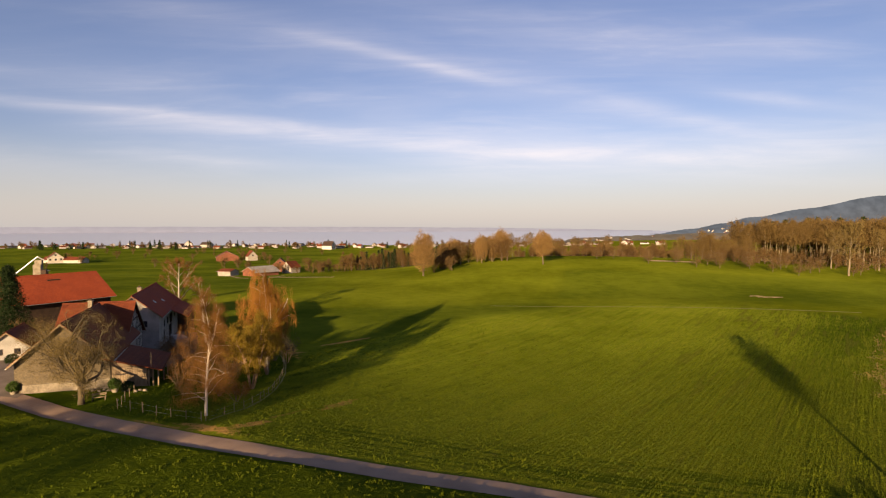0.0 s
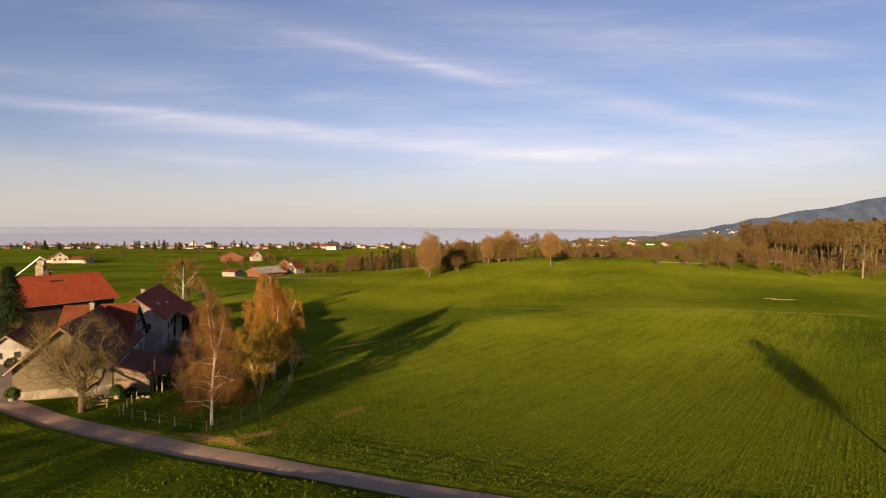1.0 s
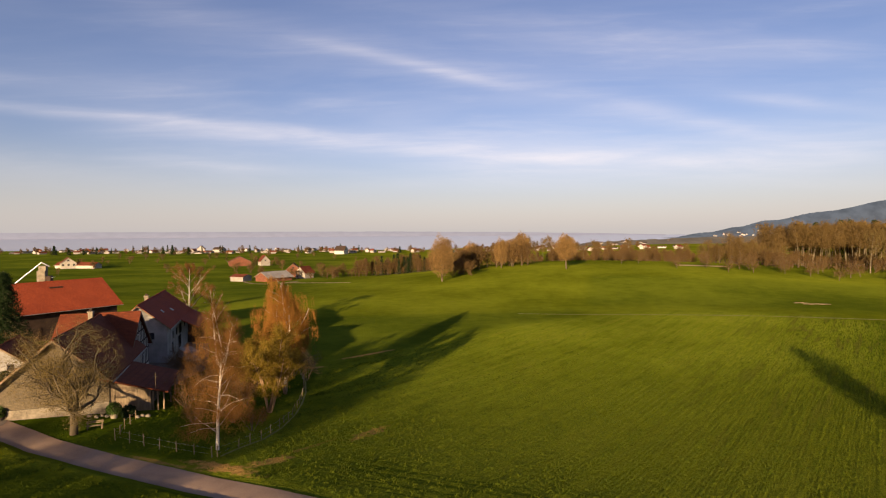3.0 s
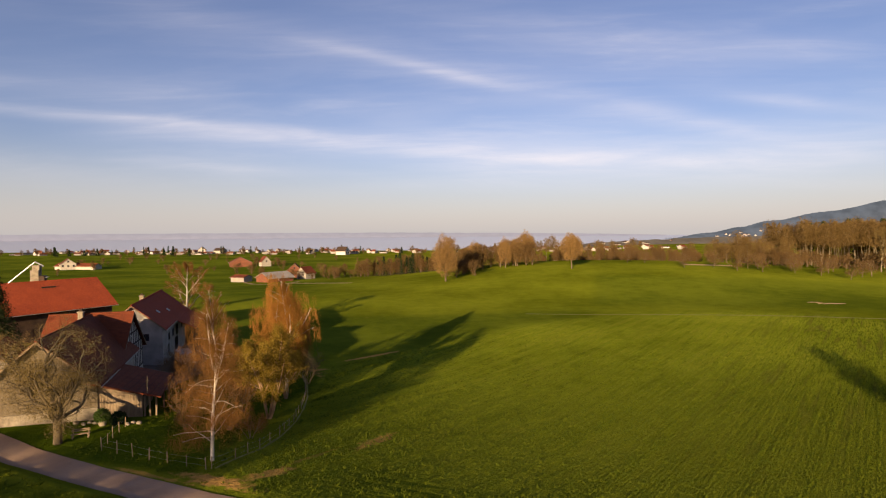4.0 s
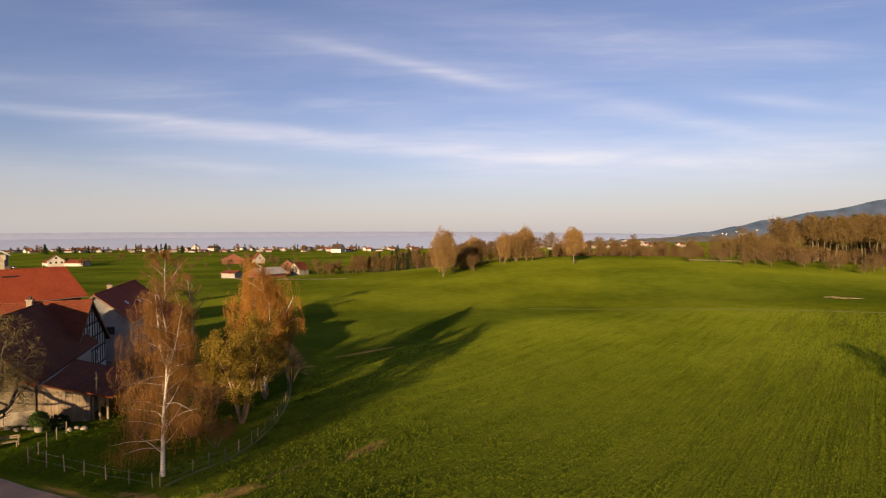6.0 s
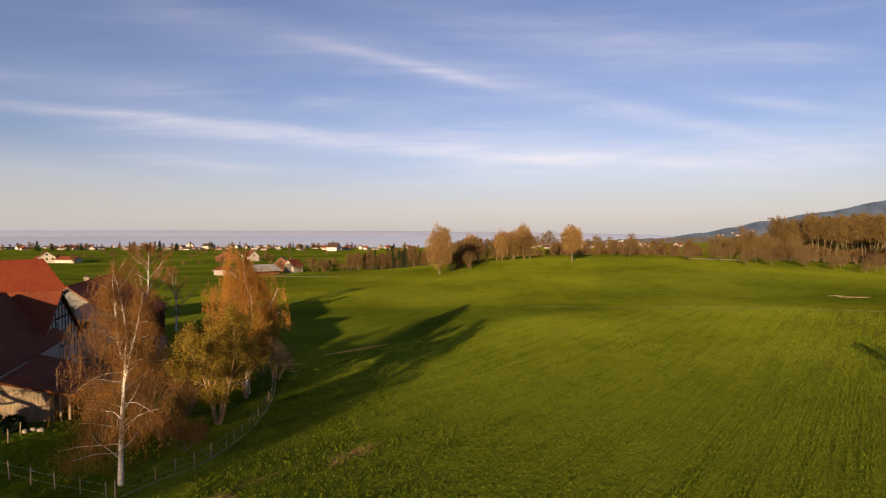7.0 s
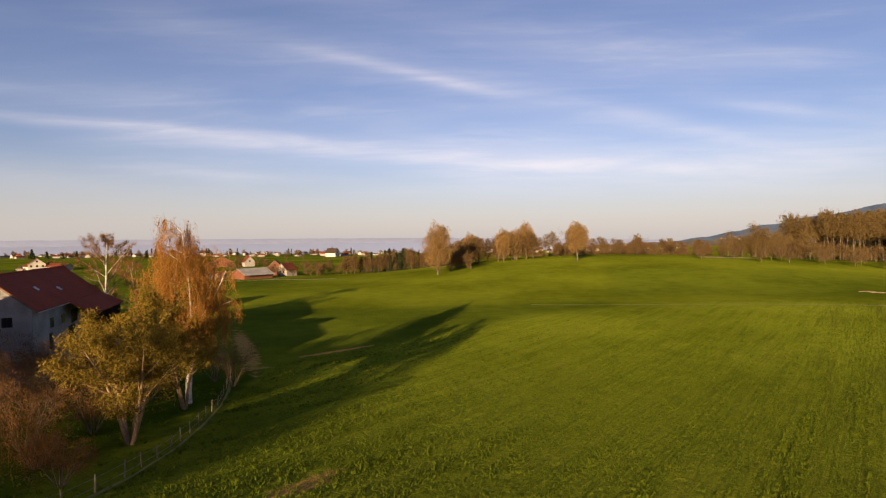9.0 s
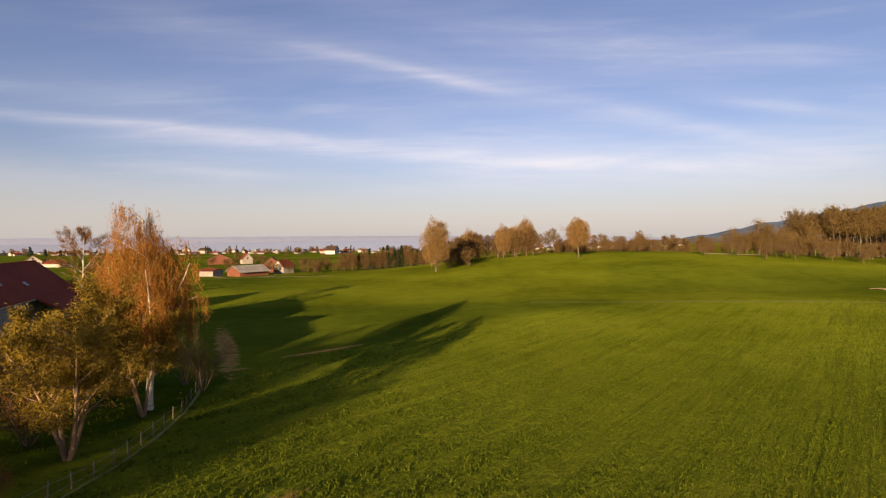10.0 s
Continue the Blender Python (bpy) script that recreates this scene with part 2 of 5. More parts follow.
    for place in ((-11.6, 65.2, 62, 3.6, 0.9, 0.85), (-22.5, 51.3, -16, 4.2, 0.9, 0.95), (-19.2, 53.8, 52, 2.8, 0.8, 0.8), (-28.5, 51.9, -18, 4.0, 0.35, 0.6), (-17.0, 58.5, 60, 4.0, 0.35, 0.5), (-19.8, 112.5, 48, 7.5, 0.65, 0.95), (-34.5, 114, 115.5, 19.0, 1.5, 0.95), (-27.3, 99.5, 30, 1.9, 0.9, 0.7)):
        green = worn(green, *place)
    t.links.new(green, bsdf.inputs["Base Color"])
    bsdf.inputs["Roughness"].default_value, bsdf.inputs["Specular IOR Level"].default_value = 0.95, 0.0
    clods = noisy(pos, 1.5, 4, 0.6)
    relief = m("ADD", m("MULTIPLY", fine, 0.45), m("ADD", m("MULTIPLY", clods, 0.55), m("MULTIPLY", m("MULTIPLY", m("ADD", m("ADD", fine_rows, m("MULTIPLY", crumbs, 0.5)), m("MULTIPLY", lumps, m("MULTIPLY", furrow, 2.2))), field), 0.8)))
    b = make("ShaderNodeBump", Strength=1.0, Distance=0.30)
    t.links.new(relief, b.inputs["Height"])
    t.links.new(b.outputs[0], bsdf.inputs["Normal"])
    return mat


GRASS = grass_material()
ASPHALT = surface("asphalt", (0.25, 0.17, 0.118), (0.38, 0.268, 0.19), 0.35, 0.95, 0.2, 30, spec=0.05)
YARD = surface("yard_asphalt", (0.13, 0.105, 0.085), (0.235, 0.19, 0.155), 0.3, 0.95, 0.2, 25, spec=0.05)
GRAVEL = surface("gravel", (0.07, 0.055, 0.042), (0.16, 0.13, 0.10), 0.4, 0.95, 0.5, 25)
DRY = surface("dry_grass", (0.11, 0.115, 0.02), (0.24, 0.22, 0.06), 0.6, 0.95, 0.4, 9)
EARTH = surface("bare_earth", (0.27, 0.185, 0.085), (0.50, 0.36, 0.18), 0.7, 0.95, 0.6, 9)
def tile_material(name, dark, light):
    """Roof tiles in courses, with weathered patches."""
    mat = bpy.data.materials.new(name)
    mat.use_nodes = True
    t = mat.node_tree
    make, m, mix, ramp, noisy, mapped = nodes_of(t)
    b = t.nodes["Principled BSDF"]
    pos = t.nodes.new("ShaderNodeTexCoord").outputs["Object"]
    sep = t.nodes.new("ShaderNodeSeparateXYZ")
    t.links.new(pos, sep.inputs[0])
    flat = t.nodes.new("ShaderNodeCombineXYZ")
    t.links.new(sep.outputs[1], flat.inputs[0])
    t.links.new(m("MULTIPLY", sep.outputs[2], 1.6), flat.inputs[1])
    brick = make("ShaderNodeTexBrick", Scale=1.0)
    t.links.new(flat.outputs[0], brick.inputs["Vector"])
    brick.inputs["Brick Width"].default_value, brick.inputs["Row Height"].default_value, brick.inputs["Mortar Size"].default_value = 0.26, 0.34, 0.03
    brick.inputs["Color1"].default_value, brick.inputs["Color2"].default_value = (*dark, 1), (*light, 1)
    brick.inputs["Mortar"].default_value = (*[v * 0.45 for v in dark], 1)
    patch = m("ADD", m("MULTIPLY", ramp(noisy(pos, 0.22, 5), 0.3, 0.7), 0.6), m("MULTIPLY", ramp(noisy(pos, 2.5, 4), 0.3, 0.7), 0.4))
    t.links.new(mix(0.55, brick.outputs["Color"], mix(patch, dark, light)), b.inputs["Base Color"])
    b.inputs["Roughness"].default_value, b.inputs["Specular IOR Level"].default_value = 0.85, 0.2
    bump = make("ShaderNodeBump", Strength=0.5, Distance=0.04)
    bump.invert = True
    t.links.new(brick.outputs["Fac"], bump.inputs["Height"])
    t.links.new(bump.outputs[0], b.inputs["Normal"])
    return mat


TILE_ORANGE = tile_material("orange_roof_tile", (0.20, 0.034, 0.012), (0.33, 0.064, 0.020))
TILE_DARK = tile_material("dark_roof_tile", (0.070, 0.016, 0.006), (0.180, 0.043, 0.016))
TILE_RED = tile_material("red_roof_tile", (0.20, 0.028, 0.010), (0.32, 0.050, 0.018))
PLASTER = surface("plaster", (0.26, 0.23, 0.19), (0.40, 0.37, 0.32), 0.5, 0.9, 0.25, 14)
WHITE = surface("white_plaster", (0.33, 0.31, 0.28), (0.48, 0.46, 0.43), 0.4, 0.9, 0.1, 14)
VILLAGE_WALL = surface("village_plaster", (0.17, 0.15, 0.13), (0.36, 0.33, 0.30), 0.06, 0.9, 0.1, 14, per_object=0.9)


GREY_PLASTER = surface("grey_plaster", (0.165, 0.156, 0.145), (0.325, 0.31, 0.29), 0.5, 0.9, 0.2, 14)


def shingle_material():
    """Weathered wooden shingles in courses, each of its own tone."""
    mat = bpy.data.materials.new("weathered_shingle")
    mat.use_nodes = True
    t = mat.node_tree
    make, m, mix, ramp, noisy, mapped = nodes_of(t)
    b = t.nodes["Principled BSDF"]
    pos = t.nodes.new("ShaderNodeTexCoord").outputs["Object"]
    sep = t.nodes.new("ShaderNodeSeparateXYZ")
    t.links.new(pos, sep.inputs[0])
    flat = t.nodes.new("ShaderNodeCombineXYZ")
    t.links.new(sep.outputs[0], flat.inputs[0])
    t.links.new(sep.outputs[2], flat.inputs[1])
    brick = make("ShaderNodeTexBrick", Scale=1.0)
    t.links.new(flat.outputs[0], brick.inputs["Vector"])
    brick.inputs["Brick Width"].default_value, brick.inputs["Row Height"].default_value = 0.15, 0.17
    brick.inputs["Mortar Size"].default_value, brick.inputs["Bias"].default_value = 0.022, -0.1
    brick.inputs["Color1"].default_value, brick.inputs["Color2"].default_value = (0.170, 0.130, 0.078, 1), (0.075, 0.056, 0.031, 1)
    brick.inputs["Mortar"].default_value = (0.055, 0.042, 0.025, 1)
    stain = ramp(noisy(pos, 0.7, 5), 0.3, 0.75)
    t.links.new(mix(m("MULTIPLY", stain, 0.55), brick.outputs["Color"], (0.10, 0.075, 0.04)), b.inputs["Base Color"])
    b.inputs["Roughness"].default_value = 0.9
    bump = make("ShaderNodeBump", Strength=0.6, Distance=0.04)
    t.links.new(brick.outputs["Fac"], bump.inputs["Height"])
    bump.invert = True
    t.links.new(bump.outputs[0], b.inputs["Normal"])
    return mat


SHINGLE = shingle_material()
BARN_RED = surface("barn_red_boards", (0.085, 0.030, 0.016), (0.17, 0.062, 0.034), 0.5, 0.9, 0.3, 8)
STONE = surface("rough_stone", (0.10, 0.08, 0.056), (0.26, 0.22, 0.165), 1.2, 0.95, 0.7, 5)
TIMBER = surface("dark_timber", (0.016, 0.009, 0.006), (0.055, 0.032, 0.02), 1.0, 0.85, 0.4, 10)
WOOD = surface("old_wood", (0.10, 0.07, 0.042), (0.24, 0.18, 0.115), 1.0, 0.9, 0.5, 10, stretch=(1, 1, 0.15))
METAL = surface("galvanised_metal", (0.28, 0.28, 0.28), (0.45, 0.45, 0.44), 0.8, 0.45, 0.1, 8, 0.7)
SHEET_ROOF = surface("weathered_sheet_roof", (0.15, 0.14, 0.13), (0.30, 0.28, 0.26), 0.3, 0.8, 0.2, 12)
CONCRETE = surface("concrete", (0.18, 0.165, 0.145), (0.32, 0.30, 0.27), 0.6, 0.9, 0.3, 12)
DARK = surface("dark_window", (0.012, 0.013, 0.016), (0.03, 0.03, 0.035), 1.0, 0.15, 0.0, 4, spec=0.6)
BIRCH_BARK = surface("birch_bark", (0.24, 0.20, 0.155), (0.72, 0.66, 0.56), 1.6, 0.8, 0.3, 3, stretch=(0.6, 0.6, 2.0))
BARK = surface("grey_brown_bark", (0.065, 0.047, 0.030), (0.155, 0.118, 0.08), 2.0, 0.95, 0.6, 6)
WILLOW_BARK = surface("willow_bark", (0.15, 0.092, 0.05), (0.30, 0.195, 0.115), 1.6, 0.95, 0.6, 6)
WALNUT_BARK = surface("walnut_bark", (0.042, 0.031, 0.018), (0.108, 0.084, 0.052), 2.0, 0.95, 0.6, 6)
PALE_BARK = surface("pale_bark", (0.11, 0.085, 0.052), (0.22, 0.178, 0.115), 1.0, 0.9, 0.4, 6)
CATKIN = leafy("birch_twigs", (0.094, 0.046, 0.014), (0.235, 0.118, 0.038))
CATKIN_RED = leafy("red_birch_twigs", (0.165, 0.070, 0.016), (0.38, 0.185, 0.045), 0.40)
WILLOW_LEAF = leafy("willow_leaf", (0.096, 0.068, 0.012), (0.262, 0.180, 0.030), 0.42)
TWIG = leafy("bare_twigs", (0.120, 0.072, 0.026), (0.27, 0.170, 0.068), 0.15)
TWIG_BROWN = leafy("brown_twigs", (0.056, 0.034, 0.014), (0.138, 0.086, 0.035), 0.15)
TWIG_OLIVE = leafy("olive_twigs", (0.075, 0.054, 0.019), (0.175, 0.128, 0.048), 0.15)
TWIG_WOOD = leafy("woodland_twigs", (0.062, 0.040, 0.014), (0.165, 0.110, 0.042), 0.15)
NEEDLE = leafy("spruce_needles", (0.008, 0.015, 0.006), (0.024, 0.038, 0.015), 0.1)
GRASS_BLADE = leafy("grass_blade", (0.040, 0.064, 0.005), (0.104, 0.122, 0.010), 0.3)
SHRUB_LEAF = leafy("shrub_leaf", (0.03, 0.055, 0.012), (0.08, 0.12, 0.03), 0.25)


# aerial haze over far land, painted as a glowing colour on a dark base
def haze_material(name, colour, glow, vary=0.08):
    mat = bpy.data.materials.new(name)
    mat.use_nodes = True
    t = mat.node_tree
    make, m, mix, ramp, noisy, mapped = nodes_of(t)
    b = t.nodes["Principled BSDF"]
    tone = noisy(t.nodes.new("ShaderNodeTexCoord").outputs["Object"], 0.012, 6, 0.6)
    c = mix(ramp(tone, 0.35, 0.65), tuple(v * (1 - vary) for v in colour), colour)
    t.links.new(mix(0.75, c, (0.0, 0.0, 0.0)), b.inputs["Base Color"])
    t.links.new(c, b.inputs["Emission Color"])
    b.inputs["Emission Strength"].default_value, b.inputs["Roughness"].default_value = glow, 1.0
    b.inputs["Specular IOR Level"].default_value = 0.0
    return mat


# ---- mesh helpers ----
def mesh_of(name, verts, faces, material, smooth=False):
    me = bpy.data.meshes.new(name)
    me.from_pydata([tuple(v) for v in verts], [], faces)
    me.materials.append(material)
    if smooth:
        me.polygons.foreach_set("use_smooth", [True] * len(me.polygons))
    me.update()
    return me


def empty(name, x, y, z, turn=0.0):
    ob = new(name)
    ob.empty_display_size = 0.3
    ob.matrix_basis = pose(x, y, z, 0, 0, turn)
    return ob


def part(name, bm, material, parent, label=""):
    me = bpy.data.meshes.new(name)
    bmesh.ops.recalc_face_normals(bm, faces=bm.faces)
    bm.to_mesh(me)
    bm.free()
    me.materials.append(material)
    ob = new(name, me)
    ob.parent = parent
    return tagged(ob, label)


def part_mesh(name, me, parent, label=""):
    ob = new(name, me)
    ob.parent = parent
    return tagged(ob, label)


def add_box(bm, x0, y0, z0, x1, y1, z1, bevel=0.0):
    made = bmesh.ops.create_cube(bm, size=1.0, matrix=Matrix.Translation(((x0 + x1) / 2, (y0 + y1) / 2, (z0 + z1) / 2)) @ Matrix.Diagonal((x1 - x0, y1 - y0, z1 - z0, 1)))
    if bevel:
        edges = list({e for v in made["verts"] for e in v.link_edges})
        bmesh.ops.bevel(bm, geom=edges, offset=bevel, segments=1, affect="EDGES")


def box(x0, y0, z0, x1, y1, z1, bevel=0.0):
    bm = bmesh.new()
    add_box(bm, x0, y0, z0, x1, y1, z1, bevel)
    return bm


def add_prism(bm, loop, offset):
    """A flat loop of points thickened by the vector offset."""
    a = [bm.verts.new(p) for p in loop]
    b = [bm.verts.new(Vector(p) + Vector(offset)) for p in loop]
    bm.faces.new(a)
    bm.faces.new(b[::-1])
    for k in range(len(a)):
        j = (k + 1) % len(a)
        bm.faces.new((a[k], b[k], b[j], a[j]))


def prism(loop, offset):
    bm = bmesh.new()
    add_prism(bm, loop, offset)
    return bm


# ---- ground ----
def smooth01(v, lo, hi):
    s = np.clip((v - lo) / (hi - lo), 0, 1)
    return s * s * (3 - 2 * s)


def ground_z(x, y):
    x, y = np.asarray(x, float), np.asarray(y, float)
    w = 0.09 * (x + 24.7) + 0.10 * (y - 55)
    z = np.where(w > 0, -4.5 * np.tanh(w / 4.5), -0.7 * np.tanh(w / 1.6))
    z = z - 4.0 * smooth01(y, 190, 330) * (1 - smooth01(x, -60, 40))
    wide = np.where(x < 80, 76.0, 105.0)
    z = z + 8.5 * np.exp(-((x - 80) / wide) ** 2 / 2 - ((y - 300) / 70) ** 2 / 2)
    z = z - 1.0 * np.exp(-((y - 195) / 27) ** 2 / 2) * smooth01(x, -60, 0) * (1 - smooth01(x, 150, 230))
    z = z + 0.7 * np.exp(-((y - 138 - 0.25 * x) / 16) ** 2 / 2) * smooth01(x, -20, 15) * (1 - smooth01(x, 110, 160))
    z = z + 5.0 * smooth01(x, 170, 420) * smooth01(y, 150, 400)
    z = z - 2.5 * smooth01(y, 330, 480)
    z = z - 24.0 * smooth01(y, 900, 1500)
    return z


LANE_X = [-100, -75, -60, -52, -42, -33.4, -22.5, -13, -1.8, 8.6, 30, 80, 160]
LANE_Y = [92, 75, 66.0, 60.0, 54.8, 51.4, 47.7, 45.2, 42.9, 41.4, 36, 22, -5]


def near_bank(x, y):
    """The meadow on the near side of the lane: a low bank, then a gentle rise."""
    d = np.interp(x, LANE_X, LANE_Y) - y
    fade = 1 - smooth01(x, 25, 60)
    return fade * (0.32 * smooth01(d, 1.75, 2.7) + 0.045 * np.maximum(d - 2.7, 0) * (1 - smooth01(d, 60, 160)))


def ground_rough(x, y):
    """Clods and tussocks, none on the lane."""
    return smooth01(np.abs(y - np.interp(x, LANE_X, LANE_Y)), 1.9, 3.0)


def growing(lo, hi, step, far, rate=1.09):
    """Even steps between lo and hi, then growing ones out to -far and far."""
    mid = list(np.arange(lo, hi + step, step))
    up, s = [mid[-1]], step
    while up[-1] < far:
        s *= rate
        up.append(up[-1] + s)
    dn, s = [mid[0]], step
    while dn[-1] > -far:
        s *= rate
        dn.append(dn[-1] - s)
    return np.array(dn[:0:-1] + mid + up[1:])


def build_ground():
    xs, ys = growing(-42, 62, 0.25, 4300, 1.07), growing(32, 105, 0.25, 4300, 1.07)
    ys = ys[ys > -420]
    gx, gy = np.meshgrid(xs, ys)
    z = ground_z(gx, gy) + near_bank(gx, gy)
    near = np.exp(-np.maximum(0, np.hypot(gx - 5, gy - 60) - 60) / 30)
    bumps = np.random.default_rng(3).normal(0, 1, gx.shape)
    soft = (bumps + np.roll(bumps, 1, 0) + np.roll(bumps, 1, 1) + np.roll(bumps, (1, 1), (0, 1))) / 4
    z = z + soft * 0.02 * near * ground_rough(gx, gy)
    n, k = gx.shape
    idx = np.arange(n * k).reshape(n, k)
    quads = np.stack([idx[:-1, :-1], idx[:-1, 1:], idx[1:, 1:], idx[1:, :-1]], -1).reshape(-1, 4)
    me = bpy.data.meshes.new("ground")
    me.vertices.add(n * k)
    me.vertices.foreach_set("co", np.stack([gx, gy, z], -1).ravel())
    me.loops.add(quads.size)
    me.loops.foreach_set("vertex_index", quads.ravel())
    me.polygons.add(len(quads))
    me.polygons.foreach_set("loop_start", np.arange(0, quads.size, 4))
    me.polygons.foreach_set("use_smooth", np.ones(len(quads), bool))
    me.update(calc_edges=True)
    me.materials.append(GRASS)
    tagged(new("ground", me), "rolling green meadow and sown field in low sun", "ground", kind="structure")


build_ground()


def strip(name, line, width, lift, material, label, category):
    """A band of even width that follows the ground along a line of points."""
    verts, faces = [], []
    pts = [Vector(p) for p in line]
    dense = []
    for a, b in zip(pts, pts[1:]):
        steps = max(2, int((b - a).length / 1.0))
        dense += [a.lerp(b, k / steps) for k in range(steps)]
    dense.append(pts[-1])
    for k, p in enumerate(dense):
        d = (dense[min(k + 1, len(dense) - 1)] - dense[max(k - 1, 0)]).normalized()
        side = Vector((-d.y, d.x))
        wob = 0.10 * noise.noise((p.x * 0.4, p.y * 0.4, 3.1))
        for s in (-1, -0.5, 0, 0.5, 1):
            q = p + side * s * (width / 2 + wob)
            verts.append((q.x, q.y, float(ground_z(q.x, q.y)) + lift + 0.03 * (1 - s * s)))
    for k in range(len(dense) - 1):
        for j in range(4):
            a = k * 5 + j
            faces.append((a, a + 1, a + 6, a + 5))
    return tagged(new(name, mesh_of(name, verts, faces, material, True)), label, category, kind="structure")


strip("road", list(zip(LANE_X, LANE_Y)), 3.1, 0.05, ASPHALT, "narrow pinkish-grey asphalt farm lane between the meadows", "road")

water_mat = bpy.data.materials.new("lake_water")
water_mat.use_nodes = True
wb = water_mat.node_tree.nodes["Principled BSDF"]
# pale base colour paints the haze over the water
wb.inputs["Base Color"].default_value, wb.inputs["Roughness"].default_value = (0.42, 0.40, 0.42, 1), 0.25
tagged(new("water", mesh_of("water", [(-4900, 900, -18), (4900, 900, -18), (4900, 4850, -18), (-4900, 4850, -18)], [(0, 1, 2, 3)], water_mat)), "wide pale lake in evening haze", "lake", kind="structure")


def ridge_backdrop(name, label, material, points, seed):
    """A far range of hills as a thick body, its crest given at a few places."""
    verts, faces = [], []
    rng = random.Random(seed)
    dense = []
    for (x0, y0, h0), (x1, y1, h1) in zip(points, points[1:]):
        for k in range(24):
            f = k / 24
            g = f * f * (3 - 2 * f)
            dense.append((x0 + (x1 - x0) * f, y0 + (y1 - y0) * f, h0 + (h1 - h0) * g))
    dense.append(points[-1])
    for x, y, h in dense:
        hh = h + (abs(h) * 0.04 + 1.0) * noise.noise((x * 0.008, y * 0.008, seed)) + 1.2 * rng.uniform(-1, 1)
        d = Vector((x, y)).normalized()
        verts += [(x - d.x * 150, y - d.y * 150, -30), (x, y, hh), (x + d.x * 60, y + d.y * 60, -30)]
    for k in range(len(dense) - 1):
        a = k * 3
        faces += [(a, a + 3, a + 4, a + 1), (a + 1, a + 4, a + 5, a + 2)]
    return tagged(new(name, mesh_of(name, verts, faces, material, True)), label, "hills", kind="structure")


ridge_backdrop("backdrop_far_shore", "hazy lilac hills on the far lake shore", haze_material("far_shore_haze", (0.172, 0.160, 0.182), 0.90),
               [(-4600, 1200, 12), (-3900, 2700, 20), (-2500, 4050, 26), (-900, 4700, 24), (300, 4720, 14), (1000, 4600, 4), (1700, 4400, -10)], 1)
# the mountain's blue is painted haze, not its own colour
ridge_backdrop("backdrop_hill", "wooded mountain slope falling to the lake, in painted blue haze", haze_material("blue_hill_haze", (0.076, 0.086, 0.104), 0.72, 0.35),
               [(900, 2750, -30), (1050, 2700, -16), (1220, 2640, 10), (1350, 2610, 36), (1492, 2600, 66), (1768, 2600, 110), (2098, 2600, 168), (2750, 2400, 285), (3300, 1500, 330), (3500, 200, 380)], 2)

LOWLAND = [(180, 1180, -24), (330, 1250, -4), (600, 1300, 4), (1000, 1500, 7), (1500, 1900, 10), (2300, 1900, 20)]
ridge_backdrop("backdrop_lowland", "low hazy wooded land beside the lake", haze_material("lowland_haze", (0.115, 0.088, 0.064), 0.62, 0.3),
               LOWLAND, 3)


# ---- buildings ----
def at_ground(x, y):
    return float(ground_z(x, y) + near_bank(x, y))


def add_window(parent, cx, cz, w, h, face_y, out=-1, wood=TIMBER):
    """A window in a wall whose face lies at face_y; out: the way it faces along y."""
    y0, y1 = sorted((face_y - 0.02 * out, face_y + 0.05 * out))
    frame_bm = bmesh.new()
    for a in ((cx - w / 2 - 0.08, cz - h / 2 - 0.08, cx + w / 2 + 0.08, cz - h / 2), (cx - w / 2 - 0.08, cz + h / 2, cx + w / 2 + 0.08, cz + h / 2 + 0.08),
              (cx - w / 2 - 0.08, cz - h / 2, cx - w / 2, cz + h / 2), (cx + w / 2, cz - h / 2, cx + w / 2 + 0.08, cz + h / 2), (cx - 0.03, cz - h / 2, cx + 0.03, cz + h / 2)):
        add_box(frame_bm, a[0], y0, a[1], a[2], y1, a[3])
    win = part("window", frame_bm, wood, parent)
    p0, p1 = sorted((face_y + 0.004 * out, face_y + 0.025 * out))
    part("pane", box(cx - w / 2, p0, cz - h / 2, cx + w / 2, p1, cz + h / 2), DARK, win)
    return win


